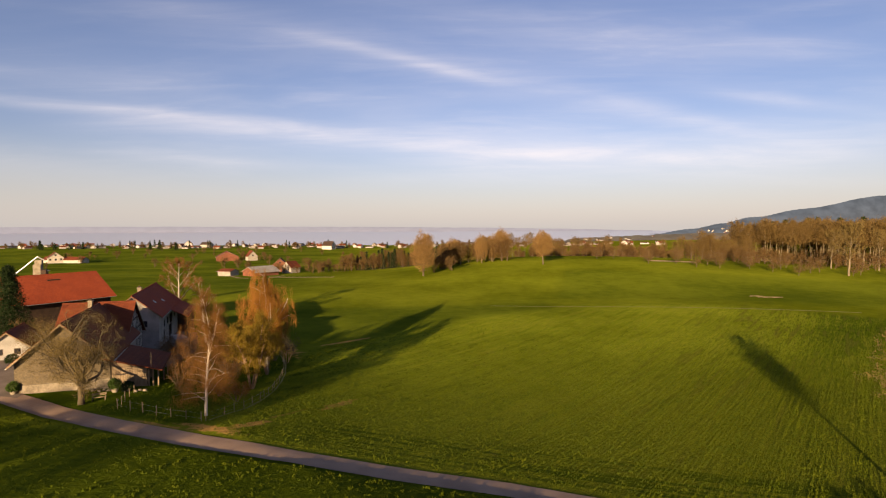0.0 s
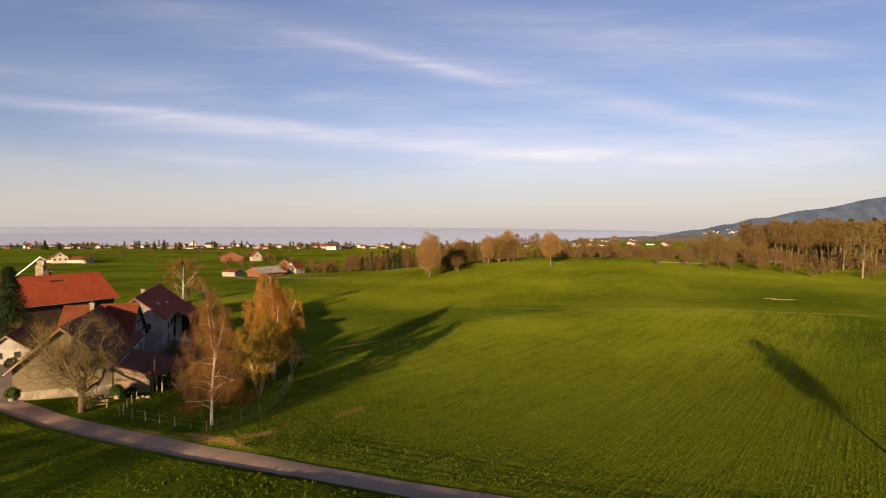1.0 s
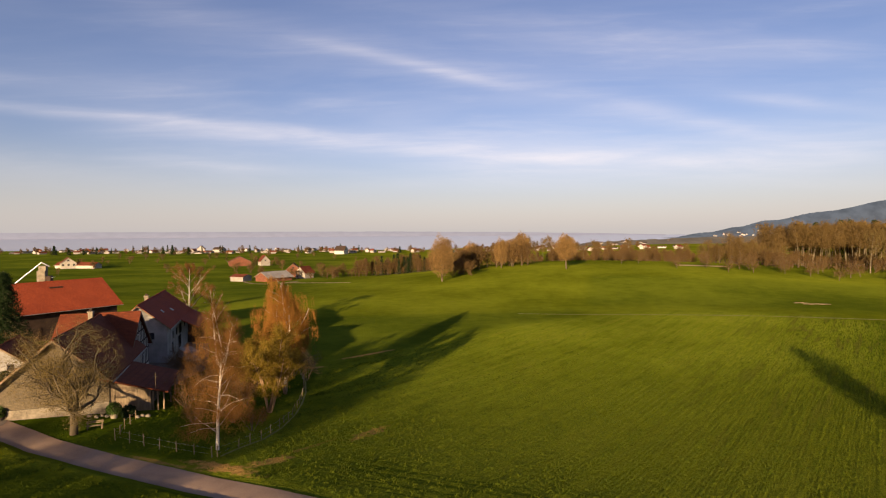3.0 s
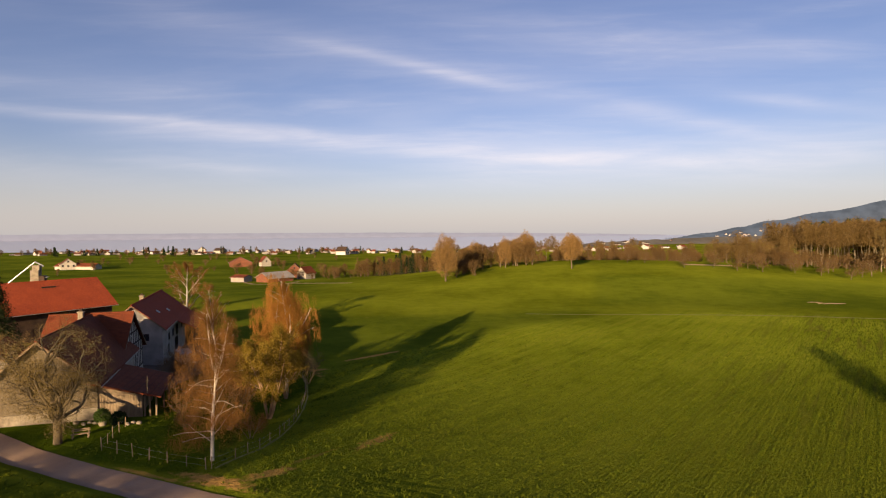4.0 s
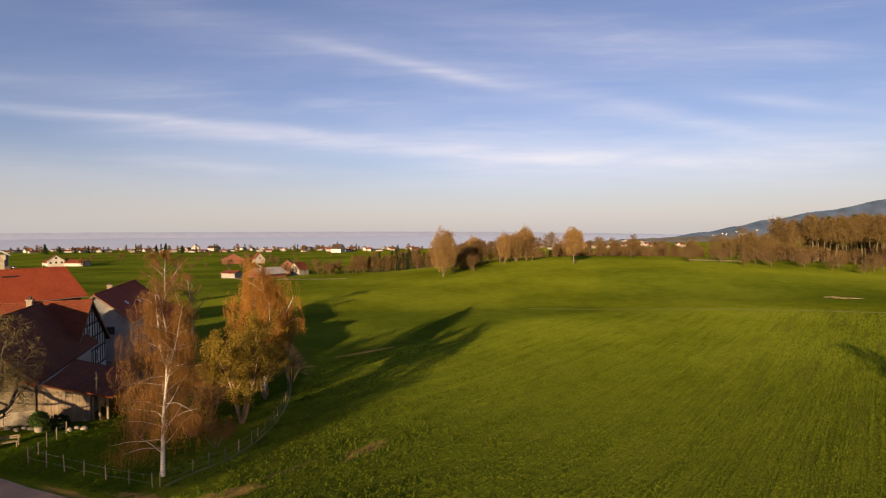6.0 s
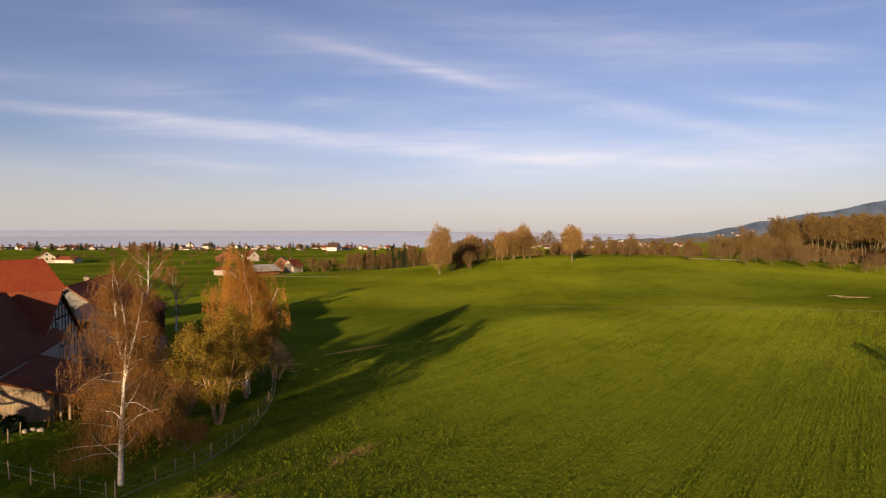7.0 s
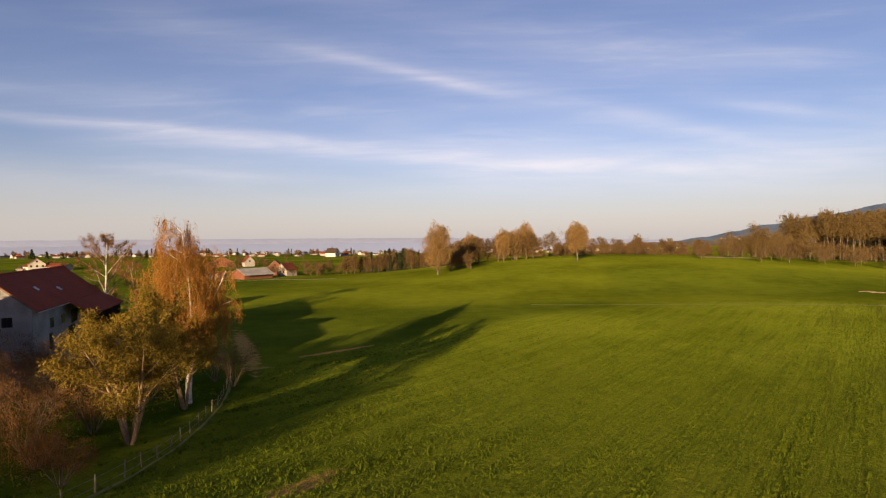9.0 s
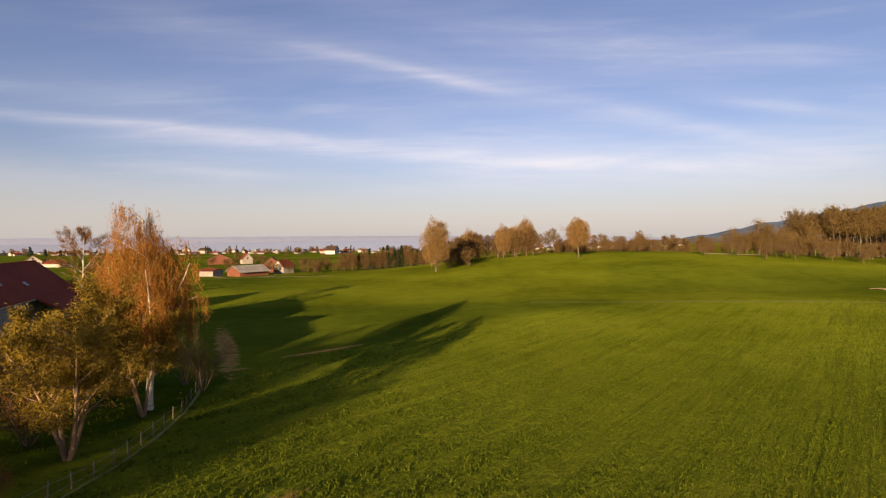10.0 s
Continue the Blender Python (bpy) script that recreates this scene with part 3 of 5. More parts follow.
def gabled_house(name, x, y, z, turn, length, width, eave, ridge, roof_mat, wall_mat, label, category="house", over=0.6, end_over=0.5, gable_mat=None, windows=(), chimney=None, group="", hip=0.0):
    """A house whose front gable stands at the origin; the ridge runs back along y. eave and ridge are heights over z."""
    ob = tagged(empty(name, x, y, z, turn), label, category, group)
    hw, th = width / 2, 0.35
    slope = (ridge - eave) / hw
    for y0, thick in ((0.0, th), (length - th, th)):
        loop = [(-hw, y0, -2.0), (hw, y0, -2.0), (hw, y0, eave), (-hw, y0, eave)] if hip else [(-hw, y0, -2.0), (hw, y0, -2.0), (hw, y0, eave), (0, y0, ridge - 0.02), (-hw, y0, eave)]
        part("wall", prism(loop, (0, thick, 0)), gable_mat or wall_mat, ob)
    for sx in (-1, 1):
        a, b = sorted((sx * hw, sx * (hw - th)))
        part("wall", box(a, th, -2.0, b, length - th, eave + slope * 0.1), wall_mat, ob)
        xe, ze = sx * (hw + over), eave - slope * over
        inset = hip
        loop = [(0, -end_over + inset, ridge + 0.05), (0, length + end_over - inset, ridge + 0.05), (xe, length + end_over, ze + 0.05), (xe, -end_over, ze + 0.05)]
        part("roof_slope", prism(loop, (0, 0, 0.22)), roof_mat, ob)
        if not hip:
            for yy in (-end_over - 0.02, length + end_over - 0.06):
                part("bargeboard", prism([(0, yy, ridge + 0.20), (xe, yy, ze + 0.20), (xe, yy, ze - 0.05), (0, yy, ridge - 0.05)], (0, 0.08, 0)), WOOD, ob)
        part("gutter", box(min(xe, xe + sx * 0.12), -end_over, ze - 0.02, max(xe, xe + sx * 0.12), length + end_over, ze + 0.08), METAL, ob)
    if hip:
        ze = eave - slope * over + 0.05
        for yy, yi in ((-end_over, -end_over + hip), (length + end_over, length + end_over - hip)):
            part("roof_hip", prism([(-hw - over, yy, ze), (hw + over, yy, ze), (0, yi, ridge + 0.05)], (0, 0, 0.22)), roof_mat, ob)
    bm = bmesh.new()
    n = max(2, int((length + 2 * end_over - 2 * hip) / 0.42))
    for k in range(n):
        y0 = -end_over + hip + k * (length + 2 * end_over - 2 * hip) / n
        bmesh.ops.create_cone(bm, cap_ends=True, segments=8, radius1=0.15, radius2=0.13, depth=0.40, matrix=Matrix.Translation((0, y0 + 0.2, ridge + 0.24)) @ Matrix.Rotation(radians(90), 4, "X"))
    part("ridge_tiles", bm, roof_mat, ob)
    for cx, cz, w, h in windows:
        add_window(ob, cx, cz, w, h, 0.0)
    if chimney:
        cx, cy, top = chimney
        bm = box(cx - 0.35, cy - 0.3, ridge - 1.6, cx + 0.35, cy + 0.3, top - 0.15, 0.02)
        add_box(bm, cx - 0.45, cy - 0.4, top - 0.15, cx + 0.45, cy + 0.4, top, 0.02)
        ch = part("chimney", bm, STONE, ob)
        bm = box(cx - 0.2, cy - 0.18, top, cx + 0.2, cy + 0.18, top + 0.35, 0.02)
        part("chimney_pot", bm, TIMBER, ch)
    return ob


TH = 21.0
old_barn = gabled_house("stone_barn", -47.2, 63.2, 0.3, TH, 18, 10.6, 4.2, 8.9, TILE_DARK, PLASTER, "old barn with shingled gable above a low white plastered wall", "barn", over=0.55, end_over=0.8, gable_mat=SHINGLE)
part("plinth_wall", box(-4.6, -0.12, -2.0, 5.3, -0.004, 1.35, 0.03), STONE, old_barn, "whitewashed rough stone base")


def farmhouse():
    ob = gabled_house("farmhouse", -50.0, 83.4, 0.0, TH + 89, 9.6, 13.6, 3.7, 9.2, TILE_DARK, PLASTER, "half-timbered farmhouse with old dark red tiled roof", "farmhouse", over=0.9, end_over=0.45, gable_mat=WHITE, chimney=(-0.6, 6.0, 9.9))
    beams = [(-6.6, 0.0, -6.4, 3.9)]
    for z0 in (0.4, 2.7, 4.4, 6.2, 7.8):
        half = 6.7 if z0 < 3.9 else 6.7 * (9.1 - z0) / 5.5
        beams.append((-half, z0, half, z0 + 0.22))
    for k in range(-6, 7):
        xx = k * 1.05
        beams.append((xx - 0.1, 0.4, xx + 0.1, min(3.6 + (6.8 - abs(xx)) * 0.81, 8.9)))
    for x0, z0, x1, z1 in beams:
        part("timber_beam", box(x0, -0.07, z0, x1, -0.003, z1, 0.01), TIMBER, ob)
    for k in (-4, -1, 2):
        xx = k * 1.05 + 0.1
        part("timber_brace", prism([(xx, -0.06, 2.9), (xx + 0.2, -0.06, 2.9), (xx + 1.05, -0.06, 4.4), (xx + 0.85, -0.06, 4.4)], (0, 0.055, 0)), TIMBER, ob)
    for cx, cz in ((-3.7, 1.7), (-0.5, 1.7), (2.6, 1.7), (-2.1, 3.6), (1.05, 3.6), (-0.5, 5.4)):
        add_window(ob, cx, cz, 0.7, 1.0, -0.07, -1, WHITE)
    return ob


farmhouse()


def lean_to():
    """Low shed against the barn, with a round-topped board front and wooden posts."""
    ob = tagged(empty("lean_to_shed", -42.3, 65.3, 0.0, TH), "low lean-to shed with dark red tiles and a board front", "shed")
    part("wall", prism([(-0.6, 0, -1), (4.3, 0, -1), (4.3, 0, 2.52), (-0.6, 0, 4.0)], (0, 0.12, 0)), WOOD, ob, "weathered upright boards")
    for k in range(17):
        x0 = -0.56 + k * 0.285
        top = min(3.92 - (x0 + 0.6) * 0.304, 3.1 if k < 14 else 2.9 - 0.18 * (k - 13)) - 0.06 * (k % 3)
        part("board", box(x0, -0.05 - 0.012 * (k % 2), -0.6, x0 + 0.262, -0.003, top, 0.008), WOOD, ob)
    part("wall", box(3.7, 0.12, -1, 3.9, 8.0, 2.2), WOOD, ob)
    part("wall", box(0, 8.0, -1, 3.9, 8.2, 2.6), PLASTER, ob)
    part("roof_slope", prism([(-1.2, -0.22, 4.25), (6.2, -0.30, 2.0), (6.2, 9.2, 2.2), (-1.2, 9.4, 4.5)], (0, 0, 0.2)), TILE_DARK, ob)
    for xx, yy in ((5.0, 0.1), (5.6, 0.4), (4.5, 0.0), (5.8, 4.0), (5.8, 8.0)):
        part("post", box(xx - 0.09, yy - 0.09, -1.5, xx + 0.09, yy + 0.09, 2.3, 0.015), WOOD, ob, "pale weathered post")
    bm = box(4.75, 0.0, 2.3, 4.83, 0.08, 4.6)
    add_box(bm, 4.6, 0.02, 4.0, 4.98, 0.06, 4.06)
    part("pole", bm, WOOD, ob)


lean_to()
house_d = gabled_house("annex_house", -56.3, 93.6, -1.2, TH - 1, 24.6, 8.8, 6.3, 9.95, TILE_RED, GREY_PLASTER, "grey-white plastered farm house with dark red tiled roof", "house", over=0.7, end_over=0.6, windows=[(-1.2, 4.6, 0.9, 1.0), (1.9, 4.7, 0.9, 1.0), (0.2, 6.9, 0.7, 0.8)], chimney=(-1.0, 12.0, 10.5))
for yy, zz, w, h in ((6.0, 3.7, 1.2, 1.3), (10.0, 3.7, 1.2, 1.3), (14.5, 3.5, 2.6, 1.9), (20, 3.6, 1.2, 1.3), (13.5, 1.1, 3.2, 2.4), (5.5, 1.4, 1.0, 2.1)):
    bm = box(4.4, yy - w / 2, zz - h / 2, 4.44, yy + w / 2, zz + h / 2)
    part("opening", bm, DARK, house_d)
part("roof_slope", prism([(4.9, 10.0, 5.80), (8.3, 10.0, 4.05), (8.3, 25.2, 4.05), (4.9, 25.2, 5.80)], (0, 0, 0.2)), TILE_RED, house_d)
for yy in (10.4, 14.5, 19.5, 24.6):
    part("post", box(7.7, yy - 0.12, -2.0, 7.95, yy + 0.12, 4.15, 0.02), TIMBER, house_d)
part("wall", box(4.44, 24.2, -2.0, 8.0, 24.5, 4.2), TIMBER, house_d)
for xx, zz, yy in ((2.4, 8.14, 6.0), (3.0, 7.64, 12.0)):
    part("skylight", prism([(xx, yy, zz + 0.16), (xx + 0.55, yy, zz - 0.27), (xx + 0.55, yy + 0.7, zz - 0.27), (xx, yy + 0.7, zz + 0.16)], (0.03, 0, 0.09)), METAL, house_d, "small bright roof light")
big_barn = gabled_house("big_barn", -83.4, 122.7, -1.4, 150, 30, 15.6, 7.6, 12.3, TILE_ORANGE, TIMBER, "large timber barn with bright orange tiled roof", "barn", over=1.0, end_over=0.8)
part("roof_vent", box(-2.2, 8.0, 11.1, -1.9, 10.5, 11.55), TIMBER, big_barn)
for yy in (6, 11, 16, 21):
    part("barn_door", box(-7.87, yy - 1.6, 0.2, -7.81, yy + 1.6, 4.2), TIMBER, big_barn)
gabled_house("small_outhouse", -67.6, 78.6, 0.5, TH + 4, 8.5, 5.6, 2.2, 4.4, TILE_DARK, GREY_PLASTER, "small pale outhouse with dark tiled roof", "outhouse", over=0.4, windows=[(-1.0, 1.4, 0.7, 0.8), (1.3, 1.4, 0.7, 0.8)])


def silo():
    ob = tagged(empty("feed_silo", -105.5, 134.0, -1.5, TH), "narrow grey concrete feed tower with a bent conveyor pipe", "silo")
    part("tower", box(-1.0, -1.0, -0.5, 0.75, 1.0, 13.6, 0.06), STONE, ob)
    part("stair_shaft", box(0.75, -0.9, -0.5, 1.9, 0.9, 12.2, 0.05), TIMBER, ob, "dark boarded shaft")
    for k in range(6):
        part("landing", box(1.9, -0.7, 1.8 + 2 * k, 2.4, 0.7, 1.9 + 2 * k), METAL, ob)
    part("head_box", box(-0.7, -0.7, 13.6, 0.9, 0.7, 14.8, 0.05), STONE, ob)
    for a, b in (((-0.2, 0, 15.6), (-6.0, 0, 10.4)), ((-6.0, 0, 10.4), (-6.5, 0, 4.5)), ((-0.2, 0, 15.6), (1.4, 0, 14.6))):
        a, b = Vector(a), Vector(b)
        way = b - a
        bm = bmesh.new()
        bmesh.ops.create_cone(bm, cap_ends=True, segments=12, radius1=0.15, radius2=0.15, depth=way.length + 0.2, matrix=Matrix.Translation((a + b) / 2) @ way.to_track_quat("Z", "Y").to_matrix().to_4x4())
        part("conveyor_pipe", bm, METAL, ob, "pale metal pipe")


silo()


def trailer(x, y, turn):
    ob = tagged(empty("farm_trailer", x, y, at_ground(x, y), turn), "pale grey-green farm trailer parked in the yard", "trailer")
    part("bed", box(-2.6, -1.1, 0.8, 2.6, 1.1, 1.0, 0.03), METAL, ob)
    for a in ((-2.6, -1.1, 2.6, -1.04), (-2.6, 1.04, 2.6, 1.1), (-2.6, -1.04, -2.54, 1.04), (2.54, -1.04, 2.6, 1.04)):
        part("side_board", box(a[0], a[1], 1.0, a[2], a[3], 2.3), CONCRETE, ob)
    part("cover", box(-2.65, -1.15, 2.3, 2.65, 1.15, 2.42, 0.03), CONCRETE, ob)
    for sx in (-1.5, 1.5):
        for sy in (-1, 1):
            bm = bmesh.new()
            bmesh.ops.create_cone(bm, cap_ends=True, segments=16, radius1=0.45, radius2=0.45, depth=0.25, matrix=Matrix.Translation((sx, sy, 0.45)) @ Matrix.Rotation(radians(90), 4, "X"))
            part("wheel", bm, TIMBER, ob)


trailer(-49.4, 97.0, TH - 70)


# ---- trees ----
def tube_mesh(name, limbs, material):
    """limbs: (points, radii, sides) each."""
    verts, faces = [], []
    for pts, radii, sides in limbs:
        start = len(verts)
        for k, p in enumerate(pts):
            d = (pts[min(k + 1, len(pts) - 1)] - pts[max(k - 1, 0)]).normalized()
            a = d.cross(Vector((0.31, 0.95, 0.07))).normalized()
            b = d.cross(a)
            for j in range(sides):
                w = 2 * math.pi * j / sides
                verts.append(p + (a * math.cos(w) + b * math.sin(w)) * radii[k])
        for k in range(len(pts) - 1):
            for j in range(sides):
                q = start + k * sides
                faces.append((q + j, q + (j + 1) % sides, q + sides + (j + 1) % sides, q + sides + j))
    return mesh_of(name, verts, faces, material, True)


def grow(limbs, rng, start, way, length, radius, level, spec):
    """One limb and its children. spec[level]: kids, first, angle, ratio, wander, lift, segs, sides."""
    s = spec[level]
    pts, radii, p, d = [Vector(start)], [radius], Vector(start), Vector(way).normalized()
    n = s["segs"]
    for k in range(n):
        f = (k + 1) / n
        d = (d + Vector((rng.gauss(0, 1), rng.gauss(0, 1), rng.gauss(0, 1))) * s["wander"] + Vector((0, 0, s["lift"] * (f if s.get("late") else 1)))).normalized()
        p = p + d * (length / n)
        pts.append(p.copy())
        radii.append(max(radius * (1 - f * s.get("taper", 0.85)), 0.006))
    limbs.append((pts, radii, s["sides"], level))
    if level + 1 >= len(spec):
        return
    kids, turn0 = s["kids"], rng.uniform(0, 6.28)
    for c in range(kids):
        f = s["first"] + (1 - s["first"]) * (c + rng.uniform(0.1, 0.9)) / kids
        g = min(f * n, n - 0.001)
        k = int(g)
        q = pts[k].lerp(pts[k + 1], g - k)
        axis = (pts[k + 1] - pts[k]).normalized()
        w = turn0 + c * 2.4 + rng.uniform(-0.5, 0.5)
        a = axis.cross(Vector((0.2, 0.9, 0.3))).normalized()
        side = a * math.cos(w) + axis.cross(a) * math.sin(w)
        ang = radians(s["angle"] + rng.uniform(-12, 12))
        kid_len = length * s["ratio"] * (1 - s.get("shrink", 0.5) * (f - s["first"]) / (1 - s["first"] + 1e-6)) * rng.uniform(0.75, 1.2)
        if s.get("round"):
            kid_len *= 0.45 + 0.85 * math.sin(math.pi * min(1, max(0.08, (f - s["first"]) / (1 - s["first"]) * 0.9 + 0.1)))
        grow(limbs, rng, q, axis * math.cos(ang) + side * math.sin(ang), kid_len, max(radii[k] * s.get("thin", 0.45), 0.008), level + 1, spec)


def leaf_mesh(name, anchors, count, size, spread, material, rng, hang=0.0, slim=0.35):
    """Small blades scattered round points; hang: how far they point down."""
    n = count
    pick = rng.integers(0, len(anchors), n)
    c = anchors[pick] + rng.normal(0, spread, (n, 3))
    d = rng.normal(0, 1, (n, 3)) * (1 - hang) + np.array([0, 0, -1.0]) * hang * 2
    d /= np.linalg.norm(d, axis=1)[:, None]
    e = np.cross(d, rng.normal(0, 1, (n, 3)))
    e /= np.linalg.norm(e, axis=1)[:, None] + 1e-9
    ln = size * rng.uniform(0.5, 1.4, (n, 1))
    a, b, w = c - d * ln / 2, c + d * ln / 2, e * ln * slim / 2
    verts = np.stack([a, c + w, b, c - w], 1).reshape(-1, 3)
    me = bpy.data.meshes.new(name)
    me.vertices.add(4 * n)
    me.vertices.foreach_set("co", verts.ravel())
    me.loops.add(4 * n)
    me.loops.foreach_set("vertex_index", np.arange(4 * n))
    me.polygons.add(n)
    me.polygons.foreach_set("loop_start", np.arange(0, 4 * n, 4))
    me.update(calc_edges=True)
    me.materials.append(material)
    return me


def strands(anchors, count, length, rng, sway=0.15, bits=5):
    """Points of hanging twigs below the given points."""
    out, lines = [], []
    pick = rng.integers(0, len(anchors), count)
    for k in pick:
        p, ln = anchors[k] + rng.normal(0, 0.12, 3), length * rng.uniform(0.4, 1.3)
        d = np.array([*rng.normal(0, sway * 2, 2), -0.4])
        line = [Vector(p)]
        for j in range(bits):
            d = d * 0.6 + np.array([*rng.normal(0, sway, 2), -0.8])
            p = p + d / np.linalg.norm(d) * ln / bits
            out.append(p)
            line.append(Vector(p))
        lines.append((line, [0.007] * len(line), 3))
    return np.array(out), lines


def tips_of(limbs, level):
    return np.array([tuple(a.lerp(b, f)) for pts, r, sd, lv in limbs if lv >= level for a, b in zip(pts, pts[1:]) for f in (0.3, 0.75)])


def plant(name, label, category, x, y, limbs, bark, crown_mesh, turn=0.0, scale=1.0, group="", sink=0.1, extra=None):
    ob = tagged(empty(name, x, y, at_ground(x, y) - sink, turn), label, category, group)
    ob.scale = (scale,) * 3
    main = [(p, r, s) for p, r, s, lv in limbs if lv <= 1]
    fine = [(p, r, s) for p, r, s, lv in limbs if lv > 1]
    part_mesh("trunk", tube_mesh("trunk", main, bark), ob)
    if fine or extra:
        tagged(part_mesh("twigwork", tube_mesh("twigwork", fine + (extra or []), bark if not extra else crown_mesh.materials[0]), ob), kind="stuff")
    part_mesh("crown", crown_mesh, ob)
    return ob


def S(kids=0, first=0.3, angle=45, ratio=0.5, wander=0.08, lift=0.0, segs=5, sides=5, **more):
    return dict(kids=kids, first=first, angle=angle, ratio=ratio, wander=wander, lift=lift, segs=segs, sides=sides, **more)


def hero_birch():
    rng, nr = random.Random(4), np.random.default_rng(4)
    limbs = []
    spec = [S(24, 0.18, 64, 0.43, 0.016, 0.01, 12, 9, taper=0.66, shrink=0.30, thin=0.26),
            S(7, 0.25, 46, 0.45, 0.12, -0.05, 8, 5, late=True, thin=0.5), S(4, 0.15, 45, 0.5, 0.14, -0.12, 4, 3)]
    crest = [S(9, 0.15, 44, 0.36, 0.075, 0.03, 9, 7, taper=0.88, shrink=0.3, thin=0.5), spec[1], spec[2]]
    grow(limbs, rng, (0, 0, 0), (0.01, 0, 1), 9.0, 0.18, 0, spec)
    fork = limbs[0][0][-2].copy()
    for dx, dy, ln, r in ((-0.44, -0.05, 5.4, 0.10), (0.08, 0.05, 6.0, 0.10), (0.42, 0.10, 4.8, 0.085)):
        grow(limbs, rng, fork, (dx, dy, 1), ln, r, 0, crest)
    grow(limbs, rng, limbs[0][0][-4].copy(), (0.5, -0.2, 1), 4.6, 0.08, 0, crest)
    n = 1000
    h = nr.random(n) ** 0.9 * 10.5 + 2.6
    w, rr = nr.uniform(0, 6.28, n), np.interp(h, [2, 5, 9, 13, 15], [3.0, 3.9, 3.1, 2.1, 0.8]) * nr.random(n) ** 0.42
    haze_pts = np.stack([rr * np.cos(w), rr * np.sin(w), h], -1)
    pts, lines = strands(np.r_[tips_of(limbs, 2), haze_pts], 2500, 1.05, nr, 0.30, 5)
    crown = leaf_mesh("crown", pts, 64000, 0.10, 0.17, CATKIN, nr, 0.40, 0.25)
    plant("birch_tree", "tall silver birch with white trunk and hanging rusty twigs", "tree", -25.0, 55.6, limbs, BIRCH_BARK, crown, extra=lines)


def red_birch():
    rng, nr = random.Random(9), np.random.default_rng(9)
    limbs = []
    spec = [S(20, 0.24, 44, 0.28, 0.04, 0.015, 12, 8, taper=0.88, shrink=0.55, thin=0.45), S(7, 0.2, 42, 0.45, 0.13, 0.03, 6, 5), S(5, 0.2, 45, 0.5, 0.14, -0.08, 3, 3)]
    grow(limbs, rng, (0, 0, 0), (0.02, 0.02, 1), 15.4, 0.29, 0, spec)
    for dx, dy, base, ln in ((-0.40, -0.1, 4.6, 7.4), (0.34, 0.1, 5.6, 7.2), (0.1, -0.40, 5.0, 7.2), (-0.26, 0.3, 6.0, 7.0)):
        grow(limbs, rng, (0, 0, base), (dx, dy, 1), ln, 0.16, 1, spec)
    n = 1500
    d = nr.normal(0, 1, (n, 3))
    d *= nr.random((n, 1)) ** 0.4 / np.linalg.norm(d, axis=1)[:, None]
    egg = d * np.array([3.9, 3.9, 5.2]) * (1 + 0.22 * np.sin(6 * d[:, :1] + 4 * d[:, 2:])) + np.array([0, 0, 10.2])
    pts, lines = strands(np.r_[tips_of(limbs, 1), egg, egg], 3000, 1.7, nr, 0.16, 6)
    crown = leaf_mesh("crown", pts, 58000, 0.15, 0.11, CATKIN_RED, nr, 0.6, 0.30)
    plant("birch_tree", "tall birch glowing orange with catkins in evening sun", "tree", -27.1, 82.3, limbs, BIRCH_BARK, crown, scale=1.06, extra=lines)


def willow(x, y, seed, size, stems, leaves):
    rng, nr = random.Random(seed), np.random.default_rng(seed)
    limbs = []
    spec = [S(9, 0.25, 42, 0.46, 0.07, 0.03, 8, 7, taper=0.88, thin=0.5), S(7, 0.15, 42, 0.5, 0.10, 0.05, 5, 4), S(5, 0.15, 40, 0.5, 0.12, 0.02, 4, 3)]
    for dx, dy, ln in stems:
        grow(limbs, rng, (dx * 0.3, dy * 0.3, 0), (dx, dy, 1), ln * size, 0.17 * size, 0, spec)
    crown = leaf_mesh("crown", tips_of(limbs, 2), leaves, 0.20, 0.20, WILLOW_LEAF, nr, 0.2, 0.34)
    plant("willow_tree", "many-stemmed willow in fresh yellow-green leaf", "tree", x, y, limbs, WILLOW_BARK, crown)


def walnut():
    rng, nr = random.Random(12), np.random.default_rng(12)
    limbs = []
    spec = [S(9, 0.55, 58, 2.0, 0.05, 0.0, 5, 10, taper=0.40, shrink=0.0, thin=0.66), S(9, 0.2, 50, 0.52, 0.22, 0.11, 11, 7, thin=0.6),
            S(8, 0.15, 52, 0.55, 0.26, 0.05, 7, 5, thin=0.6), S(6, 0.15, 50, 0.5, 0.24, 0.0, 4, 3)]
    grow(limbs, rng, (0, 0, 0), (0.02, 0, 1), 3.2, 0.36, 0, spec)
    grow(limbs, rng, (0, 0, 3.0), (0.15, 0.1, 1), 7.6, 0.25, 1, spec)
    crown = leaf_mesh("crown", tips_of(limbs, 2), 42000, 0.22, 0.26, TWIG_OLIVE, nr, 0.0, 0.09)
    plant("walnut_tree", "bare spreading walnut tree beside the lane", "tree", -41.3, 58.0, limbs, WALNUT_BARK, crown, turn=170, scale=1.1)


hero_birch()
red_birch()
willow(-25.2, 70.3, 2, 1.0, ((-0.30, 0.0, 8.6), (0.12, 0.15, 10.2), (0.5, -0.1, 9.0), (-0.05, -0.25, 9.0), (0.3, 0.4, 9.0)), 38000)
willow(-26.4, 80.2, 6, 0.82, ((-0.25, 0.0, 10.0), (0.2, 0.15, 9.6), (0.1, -0.3, 8.8)), 21000)
walnut()


